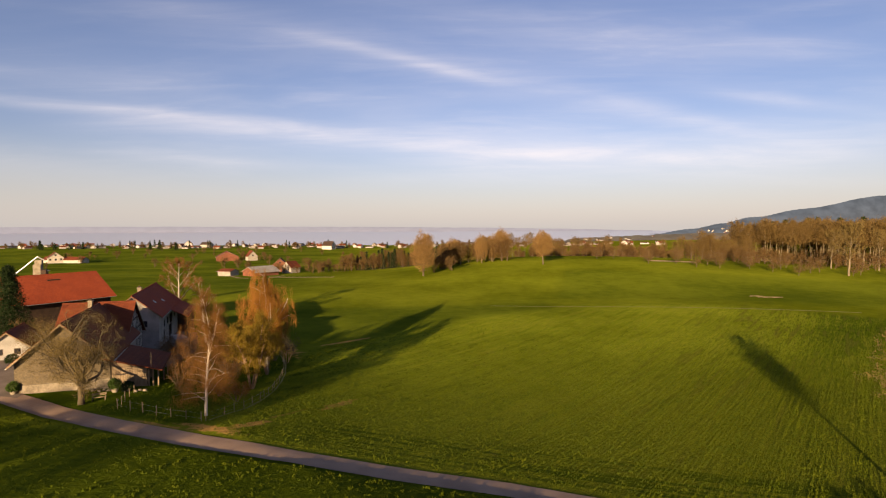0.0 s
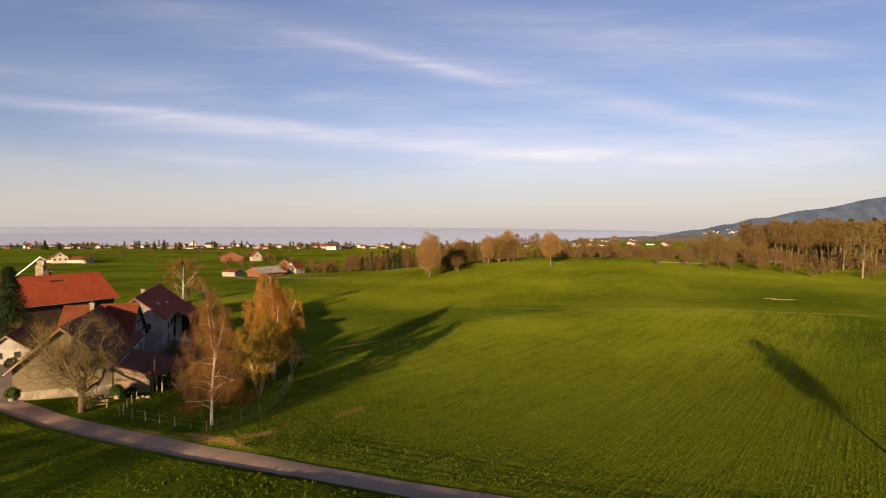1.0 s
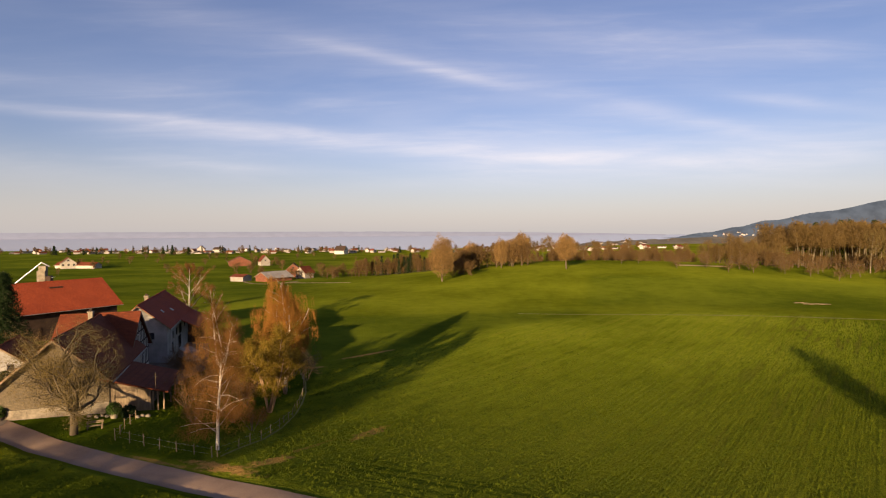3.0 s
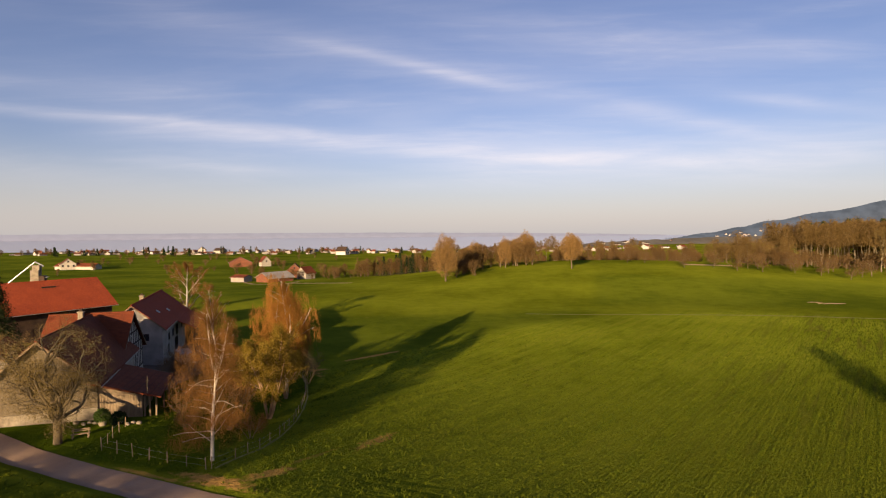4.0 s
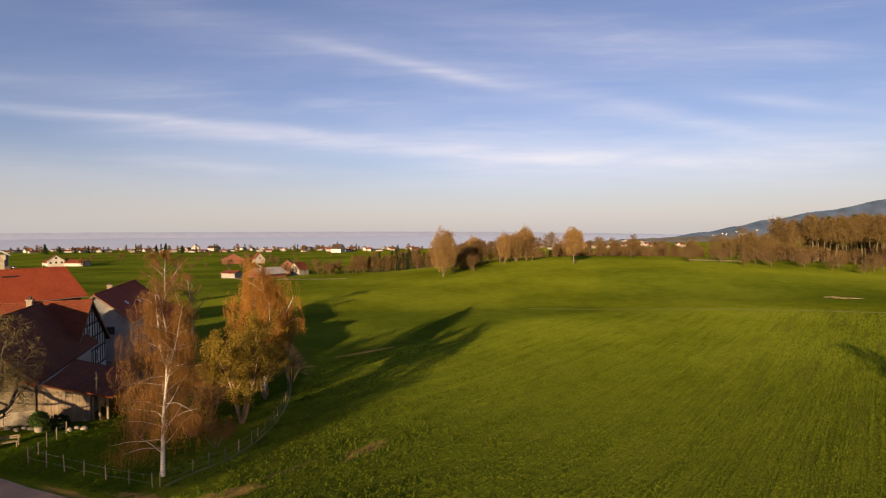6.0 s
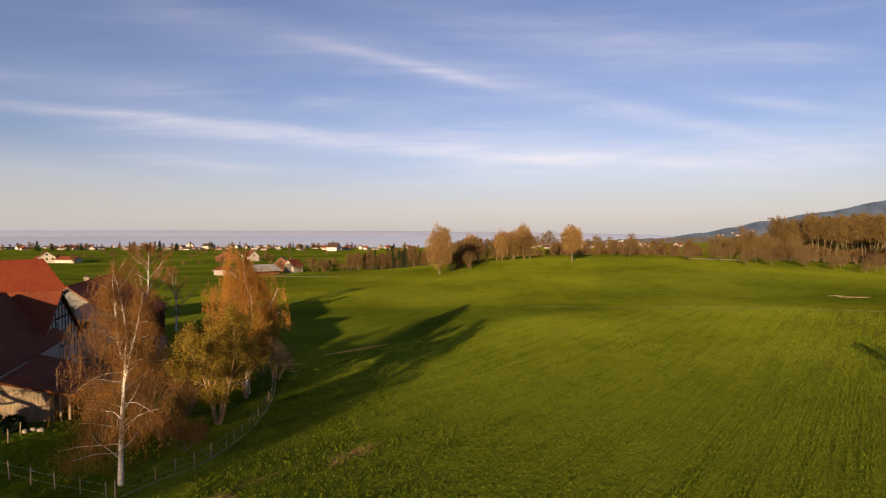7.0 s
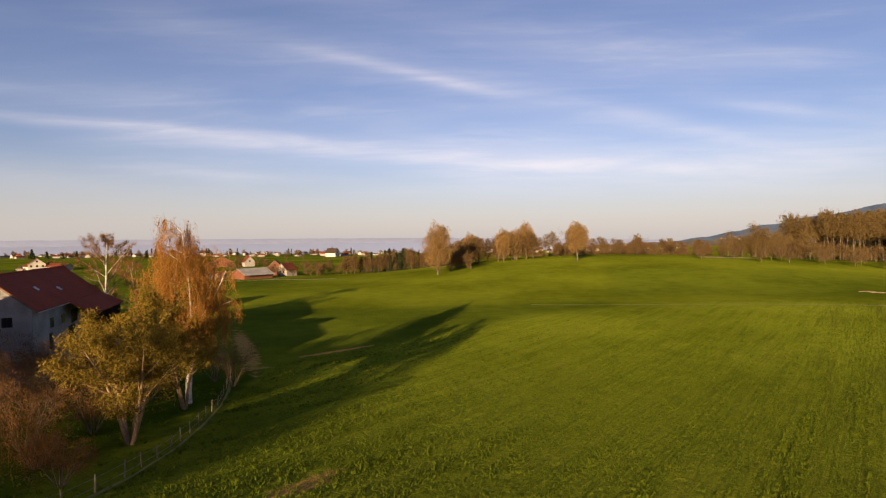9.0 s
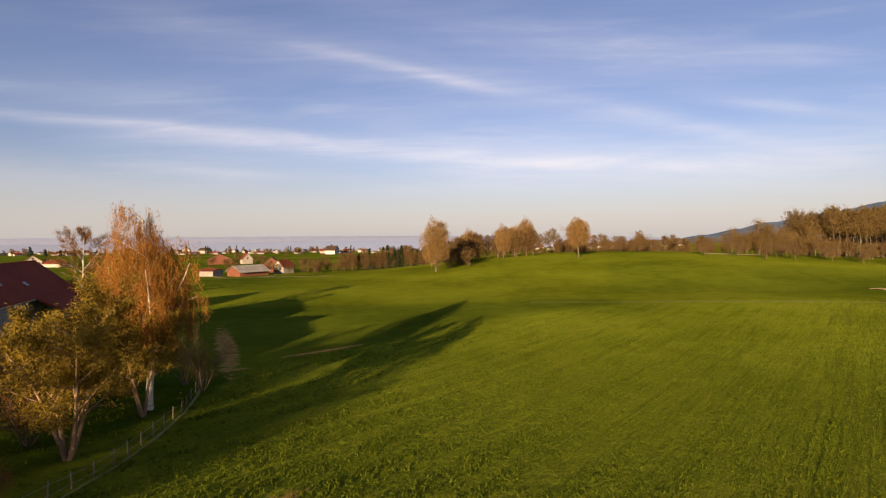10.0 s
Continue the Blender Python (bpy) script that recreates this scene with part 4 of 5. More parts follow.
def bare_tree(name, label, x, y, height, seed, crown_mat, bark, group="", blades=4500, blade=0.34, first=0.2, angle=38, width=0.42, slim=0.2, lift=0.04, kids=18, spread=0.22, trunk=0.02, round_top=True, fill=0, body=(0.22, 0.30, 0.62), lean=(0, 0), stem=1.0):
    rng, nr = random.Random(seed), np.random.default_rng(seed)
    limbs = []
    spec = [S(kids, first, angle, width, 0.04, 0.01, 8, 6, taper=0.9, shrink=0.3, thin=0.38, round=round_top), S(5, 0.2, 38, 0.5, 0.10, lift, 4, 3, thin=0.5), S(0, 0, 0, 0, 0.14, lift, 3, 3)]
    grow(limbs, rng, (0, 0, 0), (lean[0], lean[1], 1), height * stem, height * trunk, 0, spec)
    anchors = tips_of(limbs, 1)
    if fill:                       # fine outer twigs fill an egg-shaped crown, unevenly
        d = nr.normal(0, 1, (fill, 3))
        d *= (nr.random((fill, 1)) ** 0.45) / np.linalg.norm(d, axis=1)[:, None]
        d *= 1 + 0.16 * np.sin(5 * d[:, :1] + 3 * d[:, 2:]) * np.cos(4 * d[:, 1:2])
        anchors = np.r_[anchors, d * np.array([body[0], body[0], body[1]]) * height + np.array([0, 0, body[2] * height])]
    crown = leaf_mesh("crown", anchors, blades, blade, spread, crown_mat, nr, 0.0, slim)
    return plant(name, label, "tree", x, y, limbs, bark, crown, group=group)


def copies(ob, places, seed=0, lo=0.85, hi=1.15):
    rng = random.Random(seed)
    for x, y in places:
        s = rng.uniform(lo, hi)
        c = copy_thing(ob, pose(x, y, at_ground(x, y) - 0.15, 0, 0, rng.uniform(0, 360)))
        c.scale = (ob.scale[0] * s * rng.uniform(0.92, 1.08), ob.scale[1] * s * rng.uniform(0.92, 1.08), ob.scale[2] * s)


bare_tree("birch_tree", "slender birch with thin pale limbs behind the farm", -65.0, 127, 16.0, 21, CATKIN, BIRCH_BARK, blades=17000, blade=0.26, angle=42, width=0.36, kids=16)
bare_tree("birch_tree", "small birch with thin twigs behind the farm", -57.5, 124, 11.5, 22, CATKIN, BIRCH_BARK, blades=8000, blade=0.22, angle=42, width=0.36, kids=14)
poplar = bare_tree("poplar_tree", "old leafless poplar with twigs from the ground up", -9.0, 252, 22.0, 31, TWIG, BARK, blades=30000, blade=0.5, slim=0.24, first=0.05, angle=44, width=0.36, lift=0.0, spread=0.35, fill=3800, body=(0.27, 0.42, 0.56), stem=0.84)
bare_tree("lime_tree", "leafless lime tree with a dense round crown", 52.0, 267.0, 17.0, 33, TWIG, BARK, blades=30000, blade=0.5, slim=0.24, first=0.26, angle=50, width=0.40, lift=0.0, spread=0.35, fill=3600, body=(0.29, 0.37, 0.63), stem=0.84)
orchard = bare_tree("fruit_tree", "small bare fruit tree on the meadow edge", 137, 268.5, 5.2, 35, TWIG_BROWN, BARK, "meadow fruit trees", blades=3000, blade=0.32, first=0.22, angle=58, width=0.85, trunk=0.03, spread=0.3, fill=500, body=(0.55, 0.36, 0.62))
forest = bare_tree("forest_tree", "tall leafless tree with pale straight stem", 205, 330, 24.0, 37, TWIG_WOOD, PALE_BARK, "wood on the hill", blades=2300, blade=1.05, slim=0.22, first=0.50, angle=34, width=0.34, spread=0.5, kids=14, trunk=0.0085, fill=700, body=(0.20, 0.25, 0.76))
leafless = bare_tree("forest_tree", "leafless brown tree with twigs down to the ground", 160, 322, 20.0, 38, TWIG_WOOD, BARK, "wood on the hill", blades=2600, blade=0.85, slim=0.22, first=0.10, angle=46, width=0.38, lift=0.0, spread=0.6, kids=14, fill=900, body=(0.25, 0.42, 0.53), stem=0.82)
copse = bare_tree("copse_tree", "leafless brown tree in the valley copse", 20, 300, 13.0, 39, TWIG_BROWN, BARK, "valley copse", blades=1700, blade=0.85, slim=0.26, first=0.10, angle=46, width=0.42, lift=0.0, spread=0.5, fill=900, body=(0.33, 0.45, 0.49), stem=0.85)
tall_edge = bare_tree("poplar_tree", "tall pale poplar at the wood's edge", 188, 240, 22.0, 41, TWIG_OLIVE, PALE_BARK, blades=13000, blade=0.50, first=0.3, width=0.44, angle=40)
scrub = bare_tree("scrub_bush", "low brown leafless scrub bush", 170, 300, 5.0, 43, TWIG_BROWN, BARK, "scrub under the wood", blades=700, blade=0.7, first=0.03, angle=45, width=0.75, spread=0.4, kids=10)
copies(orchard, [(106, 267), (121, 269), (126, 257), (137, 256), (151, 255), (158, 248), (163, 237), (175, 247), (112, 284), (128, 283), (143, 271), (156, 266), (168, 258), (183, 252), (190, 240), (86, 290), (96, 293), (198, 246), (210, 240), (149, 284), (164, 277), (177, 268)], 1)
rng0 = random.Random(5)
jit = rng0.uniform
# a planted stand with its stems in rows, closed by crowns behind
copies(forest, [(198 + 2.5 * i + jit(-0.5, 0.5), 320 - 0.8 * i + jit(-0.6, 0.6)) for i in range(34)] + [(192 + 4.2 * i + jit(-1, 1), 330 + 8 * j - 1.3 * i + jit(-2, 2)) for i in range(26) for j in range(3)], 2, 0.82, 1.0)
copies(forest, [(232 + 6 * i + jit(-2, 2), 328 + 9 * j - 2.0 * i + jit(-2, 2)) for i in range(17) for j in range(3)], 6, 0.92, 1.08)
copies(tall_edge, [(205, 275), (226, 270)], 7, 0.8, 0.95)
copies(leafless, [(152 + 6.5 * i + jit(-2, 2), 316 + 9 * j + jit(-3, 3)) for i in range(6) for j in range(4)] + [(165 + 8 * i + jit(-3, 3), 356 - 2.0 * i + jit(-4, 4)) for i in range(24)] + [(169 + 8 * i + jit(-3, 3), 312 - 2.3 * i + jit(-4, 4)) for i in (0, 1, 17, 18, 19, 20, 21, 22)] + [(180 + 7 * i + jit(-3, 3), 348 - 2.0 * i + jit(-3, 3)) for i in range(22)], 8, 0.55, 0.9)
copies(scrub, [(160 + 6.0 * i + jit(-3, 3), 300 + jit(-8, 10) - 2.2 * i) for i in range(34)] + [(165 + 5.2 * i + jit(-3, 3), 309 + jit(-6, 6) - 2.2 * i) for i in range(34)] + [(jit(60, 150), jit(312, 340)) for _ in range(24)] + [(168 + 4.6 * i + jit(-3, 3), 300 + jit(-6, 4) - 2.3 * i) for i in range(30)], 9, 0.7, 1.4)
copies(copse, [(jit(-2, 38), jit(288, 322)) for _ in range(22)], 3)
copies(copse, [(jit(58, 175), jit(325, 430)) for _ in range(95)] + [(jit(60, 190), jit(440, 540)) for _ in range(26)], 5, 0.46, 0.78)
copies(poplar, [(22, 292), (28, 297), (34, 301), (6, 300)], 4, 0.7, 0.9)
copies(forest, [(40 + 5 * i, 420 + jit(-5, 5)) for i in range(7)] + [(jit(90, 190), jit(420, 520)) for _ in range(10)], 10, 0.6, 0.8)


def hedge(seed):
    """The hedge of scrub and dark young conifers that falls from the poplar to the farm."""
    r = random.Random(seed)
    line = [(-84, 335), (-66, 345), (-48, 350), (-30, 352), (-14, 345), (0, 330)]
    out = []
    for (x0, y0), (x1, y1) in zip(line, line[1:]):
        for k in range(6):
            f = (k + r.random()) / 6
            out.append((x0 + (x1 - x0) * f, y0 + (y1 - y0) * f + r.uniform(-4, 4)))
    return out


copies(copse, [p for p in hedge(3) if p[0] > -70], 11, 0.7, 1.05)
copies(scrub, hedge(4) + [(-2 + jit(-4, 8), 262 + jit(0, 20)) for _ in range(10)], 12, 0.7, 1.3)


def conifer(name, label, x, y, height, wide, seed, tiers=16, blades=7000, blade=0.4, group="", cat="tree"):
    rng, nr = random.Random(seed), np.random.default_rng(seed)
    limbs = [([Vector((0, 0, height * k / 6)) for k in range(7)], [height * 0.018 * (1 - k / 6.6) for k in range(7)], 7, 0)]
    for k in range(tiers):
        f = 0.06 + 0.92 * k / tiers
        reach = wide * (1 - f) ** 0.85 * rng.uniform(0.8, 1.1) + 0.15
        for j in range(7):
            w = j * 0.9 + k * 1.3 + rng.uniform(-0.2, 0.2)
            d = Vector((math.cos(w), math.sin(w), 0))
            p = Vector((0, 0, height * f))
            limbs.append(([p, p + d * reach * 0.5 + Vector((0, 0, -0.05 * reach)), p + d * reach + Vector((0, 0, -0.28 * reach))], [0.05, 0.03, 0.01], 3, 2))
    crown = leaf_mesh("crown", tips_of(limbs, 2), blades, blade, 0.12 + wide * 0.035, NEEDLE, nr, 0.3, 0.3)
    return plant(name, label, cat, x, y, limbs, BARK, crown, group=group)


conifer("spruce_tree", "dark dense spruce beside the barn", -76.2, 89.5, 15.0, 4.9, 51, 22, 26000, 0.35)
fir = conifer("young_fir", "narrow dark conifer in the valley hedge", -40, 346, 10, 1.9, 52, 12, 1600, 0.5, "hedge conifers")
copies(fir, [p for p in hedge(7) if p[0] > -62] + [(jit(-8, 30), jit(300, 320)) for _ in range(3)], 13, 0.9, 1.5)


dark_firs = [(232 + 9 * k + jit(-3, 3), 366 - 1.5 * k + jit(-5, 5)) for k in range(20)]
copies(fir, dark_firs, 41, 2.7, 3.3)
copies(scrub, [(jit(-420, -60), jit(360, 720)) for _ in range(46)] + [(jit(-110, -75), jit(326, 352)) for _ in range(10)], 42, 0.6, 1.3)
copies(copse, [(-80, 340), (-78, 352), (-84, 348), (-130, 345), (-200, 515), (-180, 520), (-330, 470), (-360, 492)], 43, 0.5, 0.8)


# ---- far farm, village ----
def gz_place(x, y):
    return x, y, at_ground(x, y)


gabled_house("cattle_shed", *gz_place(-119, 316), -38, 17, 13, 2.8, 5.4, SHEET_ROOF, BARN_RED, "low brown cattle shed with grey sheet roof", "farm building", gable_mat=BARN_RED, over=1.4)
gabled_house("farm_shed", *gz_place(-130, 322), 75, 9, 8, 2.8, 3.9, TILE_DARK, VILLAGE_WALL, "pale farm shed with flat dark roof", "farm building")
gabled_house("farm_dwelling", *gz_place(-110.5, 350), 15, 12, 10, 4.4, 8.8, TILE_DARK, BARN_RED, "red timber farm dwelling with white verge boards", "house", windows=[(-2, 3, 1, 1.2), (2, 3, 1, 1.2), (0, 6.2, 1, 1.1)])
gabled_house("gable_house", *gz_place(-102, 337), -28, 8, 8, 3.8, 7.4, TILE_DARK, VILLAGE_WALL, "small pale gabled house on the far farm", "house", windows=[(-1.5, 2.5, 0.9, 1.1), (1.5, 2.5, 0.9, 1.1)])
gabled_house("red_barn", *gz_place(-211, 505), 25, 18, 20, 4.0, 9.0, TILE_DARK, BARN_RED, "wide brown barn on the plain", "barn")
gabled_house("white_cottage", *gz_place(-189, 512), 35, 11, 9, 4.5, 9.5, TILE_DARK, VILLAGE_WALL, "pale cottage with steep red roof", "house", windows=[(0, 5, 1.2, 1.4)])
gabled_house("manor_house", *gz_place(-356, 474), 40, 12, 12, 5.2, 10.0, TILE_DARK, PLASTER, "large white country house with red roof", "house", windows=[(-4, 3.5, 1.4, 1.6), (0, 3.5, 1.4, 1.6), (4, 3.5, 1.4, 1.6), (0, 7.5, 1.4, 1.4)])
gabled_house("manor_wing", *gz_place(-333, 480), 84, 40, 9, 3.0, 5.4, TILE_DARK, PLASTER, "long white side wing with red roof", "house")
gabled_house("lone_villa", *gz_place(-166, 772), 72, 16, 12, 5.5, 11.5, TIMBER, WHITE, "large white villa with dark steep roof", "house", windows=[(-3, 3, 1.6, 1.8), (3, 3, 1.6, 1.8), (0, 6.5, 1.6, 1.6)])
village_a = gabled_house("village_house", *gz_place(-420, 850), 20, 14, 11, 6.0, 10.5, TILE_DARK, VILLAGE_WALL, "pale village house with red roof", "house", group="village houses", windows=[(-2.5, 3, 1.5, 1.5), (2.5, 3, 1.5, 1.5)])
village_b = gabled_house("village_house", *gz_place(-380, 845), 80, 16, 12, 5.0, 8.5, TIMBER, VILLAGE_WALL, "pale village house with dark roof", "house", group="village houses", windows=[(-2.5, 2.6, 1.5, 1.5), (2.5, 2.6, 1.5, 1.5)])
for template, seed, spots in ((village_a, 21, [(-720, -60, 52), (-20, 330, 22)]), (village_b, 22, [(-720, -60, 50), (-20, 330, 22)])):
    r = random.Random(seed)
    for lo, hi, count in spots:
        for k in range(count):
            x, y = lo + (hi - lo) * (k + r.random()) / count, r.uniform(800, 930) - (60 if lo > -50 else 0)
            c = copy_thing(template, pose(x, y, at_ground(x, y), 0, 0, r.uniform(0, 180)))
            c.scale = (r.uniform(0.35, 0.75), r.uniform(0.35, 0.9), r.uniform(0.32, 0.55))
town = random.Random(61)
for k in range(62):          # the town on the far shore road and the foot of the mountain
    f = town.random()
    if k < 40:
        a, b, h = (330 + 900 * f, 1250 + 420 * f ** 1.4, -4 + 13 * f), 40, 1.0
    else:
        a, b, h = (1230 + 320 * f, 2630 - 30 * f, 12 + 62 * f), 115, 0.85
    x, y, z = a
    d = Vector((x, y)).normalized() * town.uniform(0.55, 1.0) * b
    drop = d.length / 150 * (z + 30)
    c = copy_thing(village_b if k % 3 else village_a, pose(x - d.x, y - d.y, z - drop - 1.0, 0, 0, town.uniform(0, 180)))
    c.scale = (h * town.uniform(0.6, 1.0), h * town.uniform(0.6, 1.2), h * town.uniform(0.5, 0.8))
village_tree = bare_tree("village_tree", "brown leafless garden tree in the far village", -500, 830, 9.0, 45, TWIG_BROWN, BARK, "village trees", blades=420, blade=1.3, slim=0.4, first=0.12, width=0.5, spread=0.7, kids=8, fill=120, body=(0.36, 0.42, 0.55))
copies(village_tree, [(jit(-720, 340), jit(785, 915)) for _ in range(120)], 14, 0.4, 0.95)
copies(fir, [(jit(-600, -150), jit(800, 880)) for _ in range(16)], 15, 0.9, 1.4)
thuja = conifer("cypress_tree", "broad dark evergreen by the village", -424, 772, 15, 5.0, 53, 12, 2500, 1.0, "village evergreens")
copies(thuja, [(-431, 760), (-396, 765), (-590, 760), (-601, 770), (-575, 765), (-560, 775), (-90, 800), (-545, 782)], 16, 0.6, 1.1)


# ---- trees by the lane and the field edge ----
side_tree = bare_tree("ash_tree", "tall bare ash tree at the field edge", 45.3, 40.0, 14.8, 71, TWIG_OLIVE, BARK, blades=20000, blade=0.26, fill=900, body=(0.22, 0.30, 0.66), trunk=0.016, first=0.42, angle=46, width=0.34, kids=24, lift=0.03, lean=(0.08, 0.0))
# unseen trees, added to shade the farmhouse roof and annex gable
copies(side_tree, [(-66.5, 64.5), (-69.5, 61.0)], 31, 0.9, 1.1)
# unseen trees, added so that their shadows fall on the garden
copies(side_tree, [(-40.5, 5.0), (-44.5, 2.5), (-48.5, 6.0), (-53.0, 3.0)], 31, 0.74, 0.82)
# lower unseen trees, added to shade the near meadow
copies(side_tree, [(-58.0, 2.0), (-63.0, 6.0), (-68.0, 3.0)], 33, 0.55, 0.66)
# unseen bushes, added to throw a shadow on the field corner
copies(scrub, [(36, 32.5), (39.5, 33.0)], 32, 0.35, 0.45)


# ---- fence, clutter ----
def fence(name, label, line, spacing, height, seed):
    r = random.Random(seed)
    ob = tagged(empty(name, line[0][0], line[0][1], at_ground(*line[0])), label, "fence")
    ox, oy, oz = ob.matrix_basis.translation
    pts = [Vector(p) for p in line]
    spots, last = [], None
    for a, b in zip(pts, pts[1:]):
        n = max(1, round((b - a).length / spacing))
        spots += [a.lerp(b, k / n) for k in range(n)]
    spots.append(pts[-1])
    tops = []
    for p in spots:
        h, lean = height * r.uniform(0.88, 1.12), (r.uniform(-0.06, 0.06), r.uniform(-0.06, 0.06))
        z = at_ground(p.x, p.y) - oz
        base, top = Vector((p.x - ox, p.y - oy, z - 0.3)), Vector((p.x - ox + lean[0], p.y - oy + lean[1], z + h))
        part_mesh("post", tube_mesh("post", [([base, base.lerp(top, 0.5), top, top + Vector((0, 0, 0.02))], [0.05, 0.047, 0.044, 0.01], 7)], WOOD), ob)
        tops.append((base, top))
    for f in (0.45, 0.85):
        line3 = [b.lerp(t, f) for b, t in tops]
        part_mesh("wire", tube_mesh("wire", [(line3, [0.005] * len(line3), 4)], METAL), ob)
    return ob


fence("meadow_fence", "low wooden post and wire fence round the garden", [(-38.0, 63.2), (-37.2, 60.0), (-36.1, 56.8), (-30.5, 55.0), (-24.6, 53.6)], 1.95, 1.15, 1)
fence("garden_fence", "curving old post and wire fence along the field", [(-24.2, 53.8), (-23.4, 56.8), (-22.3, 60.0), (-21.9, 64.5), (-22.1, 70), (-22.9, 75.6), (-24.2, 81.9), (-26.2, 88.4), (-29.0, 95.5)], 2.2, 1.0, 2)


def bare_shrub(x, y, seed, height, mat, label, count=9):
    rng, nr = random.Random(seed), np.random.default_rng(seed)
    limbs = []
    spec = [S(6, 0.25, 35, 0.5, 0.08, 0.03, 5, 5), S(5, 0.2, 38, 0.5, 0.12, 0.02, 4, 3), S(0, 0, 0, 0, 0.14, 0, 3, 3)]
    for k in range(count):
        w = k * 2.4
        grow(limbs, rng, (0.15 * math.cos(w), 0.15 * math.sin(w), 0), ((0.2 + 0.6 * rng.random()) * math.cos(w), (0.2 + 0.6 * rng.random()) * math.sin(w), 1), height * rng.uniform(0.5, 1.1), 0.045, 0, spec)
    crown = leaf_mesh("crown", tips_of(limbs, 1), 7000, 0.14, 0.2, mat, nr, 0.1, 0.16)
    plant("garden_shrub", label, "shrub", x, y, limbs, BARK, crown)


bare_shrub(-38.4, 79.7, 61, 5.0, TWIG_BROWN, "bare brown garden shrub behind the birch")
bare_shrub(-42.0, 80.7, 62, 5.5, CATKIN, "reddish bare shrub by the yard")
bare_shrub(-33.5, 73.0, 63, 4.6, TWIG_BROWN, "bare twiggy shrub on the garden slope")
bare_shrub(-24.3, 62.6, 64, 3.4, CATKIN, "young reddish saplings by the fence", 7)
bare_shrub(-30.0, 67.0, 65, 4.0, CATKIN, "rusty bare shrub under the birch")
bare_shrub(-26.0, 89.5, 66, 4.8, TWIG_BROWN, "dark bare shrub at the fence bend")
bare_shrub(-28.8, 91.5, 67, 6.0, TWIG_BROWN, "tall dark bare shrub at the fence bend")
for k, (sx, sy, hh) in enumerate(((-31.5, 63.5, 3.2), (-35.0, 69.0, 4.2), (-36.5, 75.5, 4.8), (-30.5, 76.0, 4.0), (-27.5, 64.8, 2.6), (-34.0, 80.5, 4.5), (-39.5, 84.5, 5.0), (-29.0, 72.0, 3.6), (-33.0, 86.0, 4.2), (-46.0, 88.0, 4.0))):
    bare_shrub(sx, sy, 90 + k, hh, CATKIN if k % 3 else TWIG_BROWN, "tangled brown bare shrub on the garden slope", 12)
bare_shrub(-69.0, 86.0, 68, 5.5, TWIG, "brown bare shrub beside the spruce")
bare_shrub(-64.0, 84.0, 69, 5.5, TWIG, "tangled brown shrub beside the outhouse")


# ---- yard, paths ----
def sheet(name, loop, lift, material, label, category):
    """A flat patch that follows the ground, cut into a fine fan grid."""
    bm = bmesh.new()
    face = bm.faces.new([bm.verts.new((x, y, 0)) for x, y in loop])
    bmesh.ops.triangulate(bm, faces=[face])
    for _ in range(4):
        bmesh.ops.subdivide_edges(bm, edges=[e for e in bm.edges if e.calc_length() > 1.6], cuts=1, use_grid_fill=True)
        bmesh.ops.triangulate(bm, faces=bm.faces)
    for v in bm.verts:
        wob = 0.35 * noise.noise((v.co.x * 0.5, v.co.y * 0.5, 1.0)) if v.is_boundary else 0.0
        v.co.x, v.co.y = v.co.x + wob, v.co.y + wob
        v.co.z = at_ground(v.co.x, v.co.y) + lift
    me = bpy.data.meshes.new(name)
    bm.to_mesh(me)
    bm.free()
    me.materials.append(material)
    return tagged(new(name, me), label, category, kind="structure")


sheet("yard_front", [(-75, 74), (-62, 66), (-53.5, 60.5), (-50.5, 59.6), (-52.3, 63.5), (-58, 78), (-64, 84), (-74, 86)], 0.09, YARD, "grey asphalt apron before the old barn", "yard")
sheet("yard_back", [(-49, 79), (-42.5, 79), (-44, 92), (-49, 104), (-56, 118), (-63, 118), (-58, 98), (-60, 88)], 0.09, GRAVEL, "shaded gravel yard between the farm buildings", "yard")
strip("track_5", [(112, 281.5), (124, 281), (136, 280)], 6, 0.10, EARTH, "strip of bare ochre ground by the fruit trees", "track")
strip("track_3", [(17, 166), (31, 162.7), (55, 160), (85, 157), (125, 151)], 0.7, 0.05, DRY, "thin pale field path over the rise", "track")
strip("verge_1", [(-23.9, 53.8), (-23.1, 56.8), (-22.0, 60.0), (-21.6, 64.5), (-21.8, 70), (-22.6, 75.6), (-23.9, 81.9), (-25.9, 88.4), (-28.4, 94.5)], 0.24, 0.05, DRY, "pale dry grass strip along the old fence", "verge")
strip("track_6", [(-140, 335), (-127, 312), (-118, 300), (-108.5, 294.5), (-99, 300), (-97, 316)], 1.6, 0.10, ASPHALT, "pale curved farm drive round the far farm", "track")
strip("track_4", [(-101, 304), (-80, 297), (-60, 289)], 3.0, 0.08, EARTH, "strip of bare earth below the far farm", "track")


def log_pile(x, y, turn):
    ob = tagged(empty("felled_trunks", x, y, at_ground(x, y), turn), "pale felled trunks lying in the meadow", "logs")
    r = random.Random(8)
    for k in range(9):
        a = Vector((r.uniform(-8, 4), r.uniform(-1.4, 1.4), 0.08))
        b = a + Vector((r.uniform(1.5, 4), r.uniform(-0.9, 0.9), r.uniform(0, 0.35)))
        part_mesh("log", tube_mesh("log", [([a, a.lerp(b, 0.02), a.lerp(b, 0.5), b], [0.02, 0.10, 0.085, 0.04], 8)], WOOD), ob)


log_pile(117, 180.0, -18)


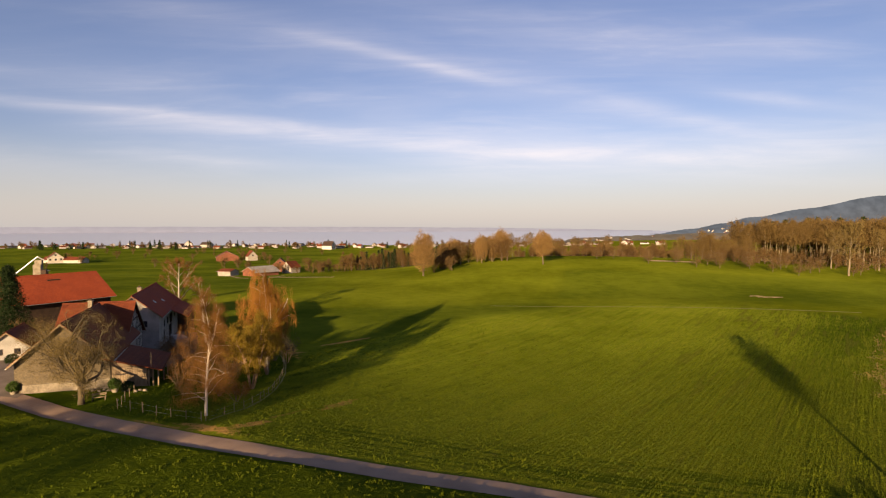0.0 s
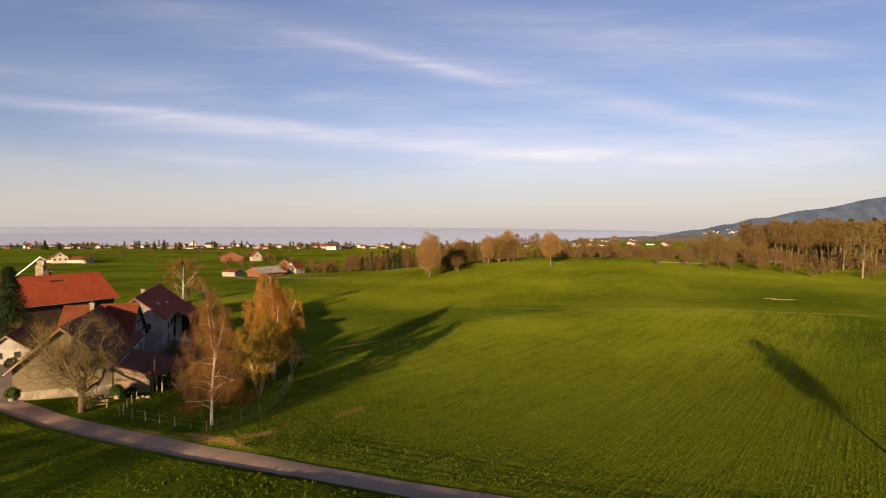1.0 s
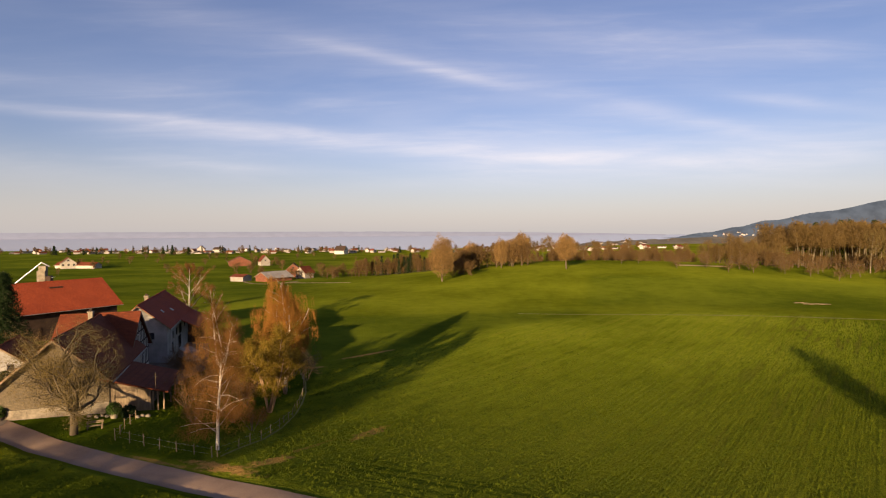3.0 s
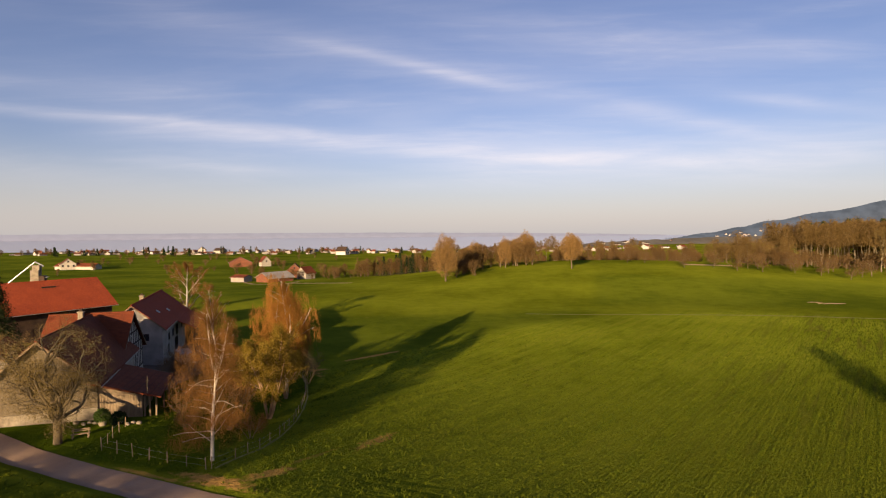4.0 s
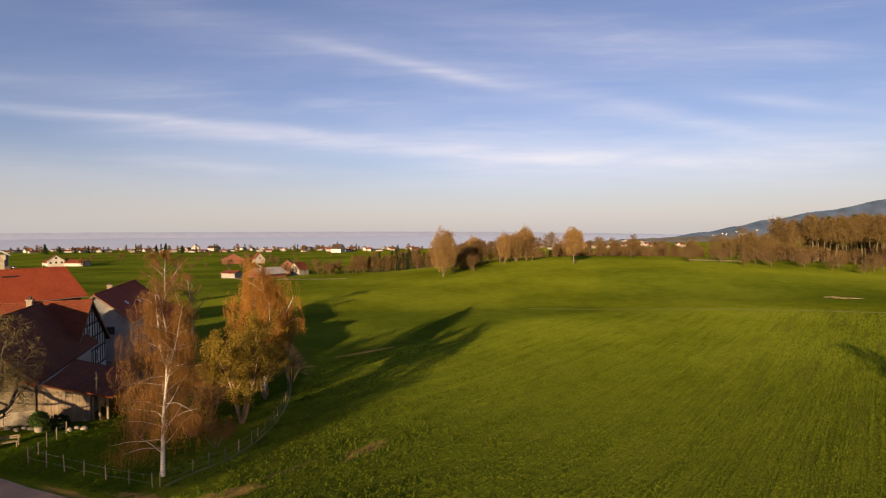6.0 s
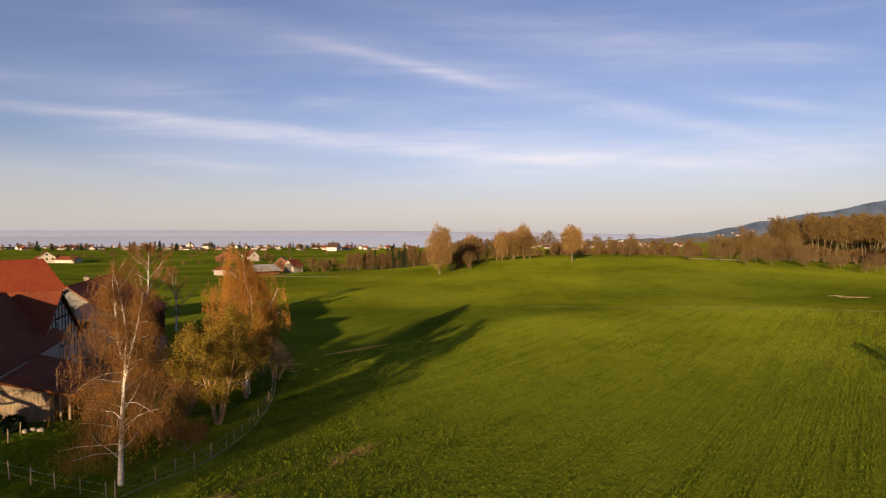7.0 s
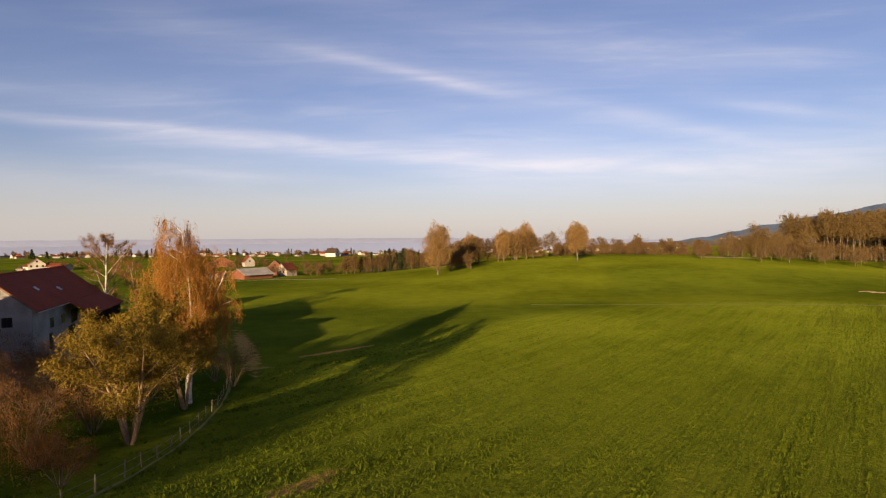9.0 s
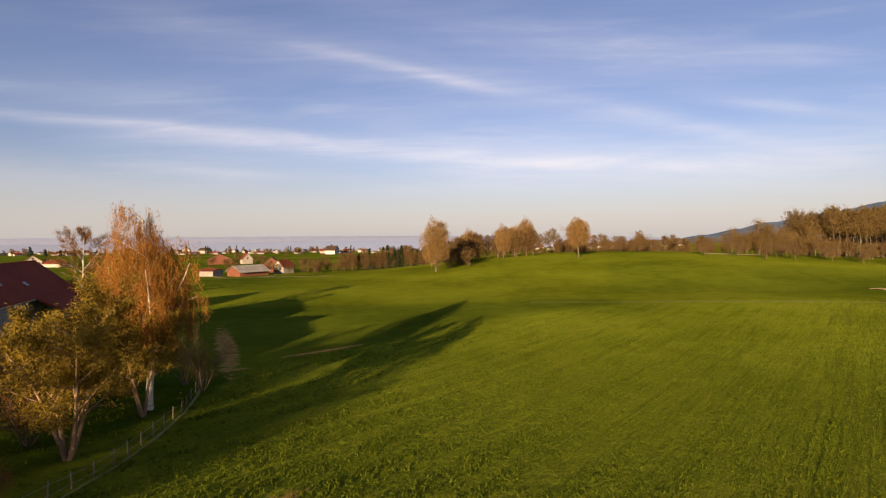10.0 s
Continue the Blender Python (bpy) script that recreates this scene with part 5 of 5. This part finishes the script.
def bench(x, y, turn):
    ob = tagged(empty("garden_bench", x, y, at_ground(x, y), turn), "pale wooden garden bench under the walnut", "bench")
    for k in range(3):
        part("seat_slat", box(-0.8, -0.2 + k * 0.15, 0.42, 0.8, -0.08 + k * 0.15, 0.46, 0.01), WOOD, ob)
    for k in range(2):
        part("back_slat", box(-0.8, 0.27, 0.6 + k * 0.16, 0.8, 0.30, 0.72 + k * 0.16, 0.01), WOOD, ob)
    for sx in (-0.7, 0.62):
        for sy in (-0.2, 0.24):
            part("leg", box(sx, sy, 0, sx + 0.08, sy + 0.07, 0.42 if sy < 0 else 0.9, 0.01), WOOD, ob)


bench(-40.2, 59.6, 25)


def round_bush(name, x, y, r, seed, label, pot=True, mat=None):
    nr = np.random.default_rng(seed)
    ob = tagged(empty(name, x, y, at_ground(x, y)), label, "bush")
    base = 0.55 if pot else 0.0
    if pot:
        bm = bmesh.new()
        bmesh.ops.create_cone(bm, cap_ends=True, segments=20, radius1=r * 0.45, radius2=r * 0.62, depth=0.55, matrix=Matrix.Translation((0, 0, 0.275)))
        part("pot", bm, STONE, ob)
    d = nr.normal(0, 1, (700, 3))
    d *= r * nr.uniform(0.75, 1.05, (700, 1)) / np.linalg.norm(d, axis=1)[:, None]
    d[:, 2] = np.abs(d[:, 2] + r * 0.6) + base
    part_mesh("foliage", leaf_mesh("foliage", d, 3500, 0.14, 0.06, mat or SHRUB_LEAF, nr, 0.0, 0.5), ob)
    stem = [([Vector((0, 0, 0)), Vector((0, 0, base + r))], [0.05, 0.03], 6)]
    part_mesh("stem", tube_mesh("stem", stem, BARK), ob)


round_bush("potted_bush", -40.6, 63.4, 0.75, 81, "round clipped bush in a pale pot")
round_bush("potted_bush", -52.2, 61.2, 0.7, 82, "flowering bush in a pot beside the apron")
round_bush("evergreen_bush", -39.4, 64.2, 0.8, 83, "dark evergreen bush against the shed", False, NEEDLE)
round_bush("evergreen_bush", -65.6, 77.0, 0.9, 85, "dark clipped evergreen before the outhouse", False, NEEDLE)
round_bush("evergreen_bush", -63.6, 77.6, 1.0, 86, "dark clipped evergreen before the outhouse", False, NEEDLE)
round_bush("evergreen_bush", -51.2, 62.8, 0.6, 84, "dark low evergreen at the barn corner", False, NEEDLE)


def boulders(x, y):
    r = random.Random(5)
    for k in range(6):
        px, py, s = x + r.uniform(-1.1, 1.1), y + r.uniform(-0.4, 0.4), r.uniform(0.14, 0.3)
        bm = bmesh.new()
        bmesh.ops.create_icosphere(bm, subdivisions=2, radius=s)
        for v in bm.verts:
            v.co *= 1 + 0.3 * noise.noise(v.co * 2.2 + Vector((k * 3.0, 0, 0)))
            v.co.z *= 0.7
        me = bpy.data.meshes.new("boulder")
        bm.to_mesh(me)
        bm.free()
        me.materials.append(STONE)
        ob = new("boulder", me)
        ob.location = (px, py, at_ground(px, py) + s * 0.35)
        tagged(ob, "pale rounded boulder by the barn wall", "stone", "boulders by the barn")


boulders(-42.6, 63.6)
boulders(-38.2, 64.2)


# ---- grass tufts ----
def field_row_noise(x, y):
    """How strong the stand is along the drill rows: long streaks, wide and narrow."""
    a, b = 0.793 * x - 0.609 * y, 0.609 * x + 0.793 * y
    return np.array([0.6 * noise.noise((p * 0.55, q * 0.035, 0.0)) + 0.7 * noise.noise((p * 1.5, q * 0.09, 5.0)) + 0.22 * noise.noise((p * 0.9, q * 0.8, 9.0)) for p, q in zip(a, b)])


def tufts():
    """Plants of the sown field in rows, and clumps of longer grass beside it, each a few broad blades."""
    nr = np.random.default_rng(17)
    # sown rows run to the far right
    a, b = np.meshgrid(np.arange(-112, 48, 0.46), np.arange(-20, 185, 0.27))
    a, b = a.ravel() + nr.normal(0, 0.075, a.size), b.ravel() + nr.uniform(-0.16, 0.16, b.size)
    bend = 0.0003 * (b - 60) ** 2
    x1, y1 = 0.793 * (a + bend) + 0.609 * b, -0.609 * (a + bend) + 0.793 * b
    sown = (y1 < 133 + x1 - 0.0075 * x1 ** 2) & (y1 < 150) & (x1 < 92) & (x1 > -21 - 0.10 * (y1 - 60)) & (y1 > np.interp(x1, LANE_X, LANE_Y) + 2.4)
    thin = nr.random(len(x1)) < np.clip(1.15 - (y1 - 60) / 72, 0.0, 1.0)
    x1, y1 = x1[sown & thin], y1[sown & thin]
    # loose tufts elsewhere
    n = 15000
    x2, y2 = nr.uniform(-60, 20, n), 28 + 62 * nr.random(n)
    loose = (x2 < -21) | (y2 < np.interp(x2, LANE_X, LANE_Y))
    x2, y2 = x2[loose], y2[loose]
    x, y = np.r_[x1, x2], np.r_[y1, y2]
    stand = field_row_noise(x, y)
    across = 0.793 * x - 0.609 * y
    stand += 0.32 * np.cos(2 * math.pi * across / 0.92) + 0.22 * np.cos(2 * math.pi * across / 3.7 + 1.0)
    yard = (x < -37) & (y > 58)
    worn_spots = np.zeros(len(x), bool)
    for cx, cy, turn, long, wide in ((-11.6, 65.2, 62, 3.4, 0.95), (-22.5, 51.3, -16, 4.2, 0.9), (-19.2, 53.8, 52, 2.8, 0.8), (-19.8, 112.5, 48, 7.5, 0.7)):
        c, k = math.cos(radians(turn)), math.sin(radians(turn))
        worn_spots |= (((x - cx) * c + (y - cy) * k) / long) ** 2 + (((y - cy) * c - (x - cx) * k) / wide) ** 2 < nr.uniform(-0.3, 1.1, len(x))
    keep = ~worn_spots & (stand > nr.uniform(-0.60, 0.20, len(x))) & (ground_rough(x, y) > 0.9) & ~yard
    x, y, stand = x[keep], y[keep], stand[keep]
    blades = 7
    n = len(x) * blades
    size = np.repeat(nr.uniform(0.65, 1.2, len(x)) * (1 + 0.5 * np.clip(stand, -0.5, 0.8)), blades)
    x, y = np.repeat(x, blades) + nr.normal(0, 0.07, n) * size, np.repeat(y, blades) + nr.normal(0, 0.07, n) * size
    z = ground_z(x, y) + near_bank(x, y) - 0.04
    w, h, a = nr.uniform(0.022, 0.055, n) * size, nr.uniform(0.09, 0.24, n) * size, nr.uniform(0, 3.14, n)
    ux, uy = np.cos(a) * w, np.sin(a) * w
    lx, ly = nr.normal(0, 0.09, n), nr.normal(0, 0.09, n)
    verts = np.stack([np.stack([x - ux, y - uy, z], -1), np.stack([x + ux, y + uy, z], -1), np.stack([x + lx, y + ly, z + h], -1)], 1).reshape(-1, 3)
    me = bpy.data.meshes.new("grass_tufts")
    me.vertices.add(len(verts))
    me.vertices.foreach_set("co", verts.ravel())
    me.loops.add(len(verts))
    me.loops.foreach_set("vertex_index", np.arange(len(verts)))
    me.polygons.add(n)
    me.polygons.foreach_set("loop_start", np.arange(0, len(verts), 3))
    me.update(calc_edges=True)
    me.materials.append(GRASS_BLADE)
    tagged(new("grass", me), "rows of young green grass on the sown field", "grass", kind="stuff")


tufts()
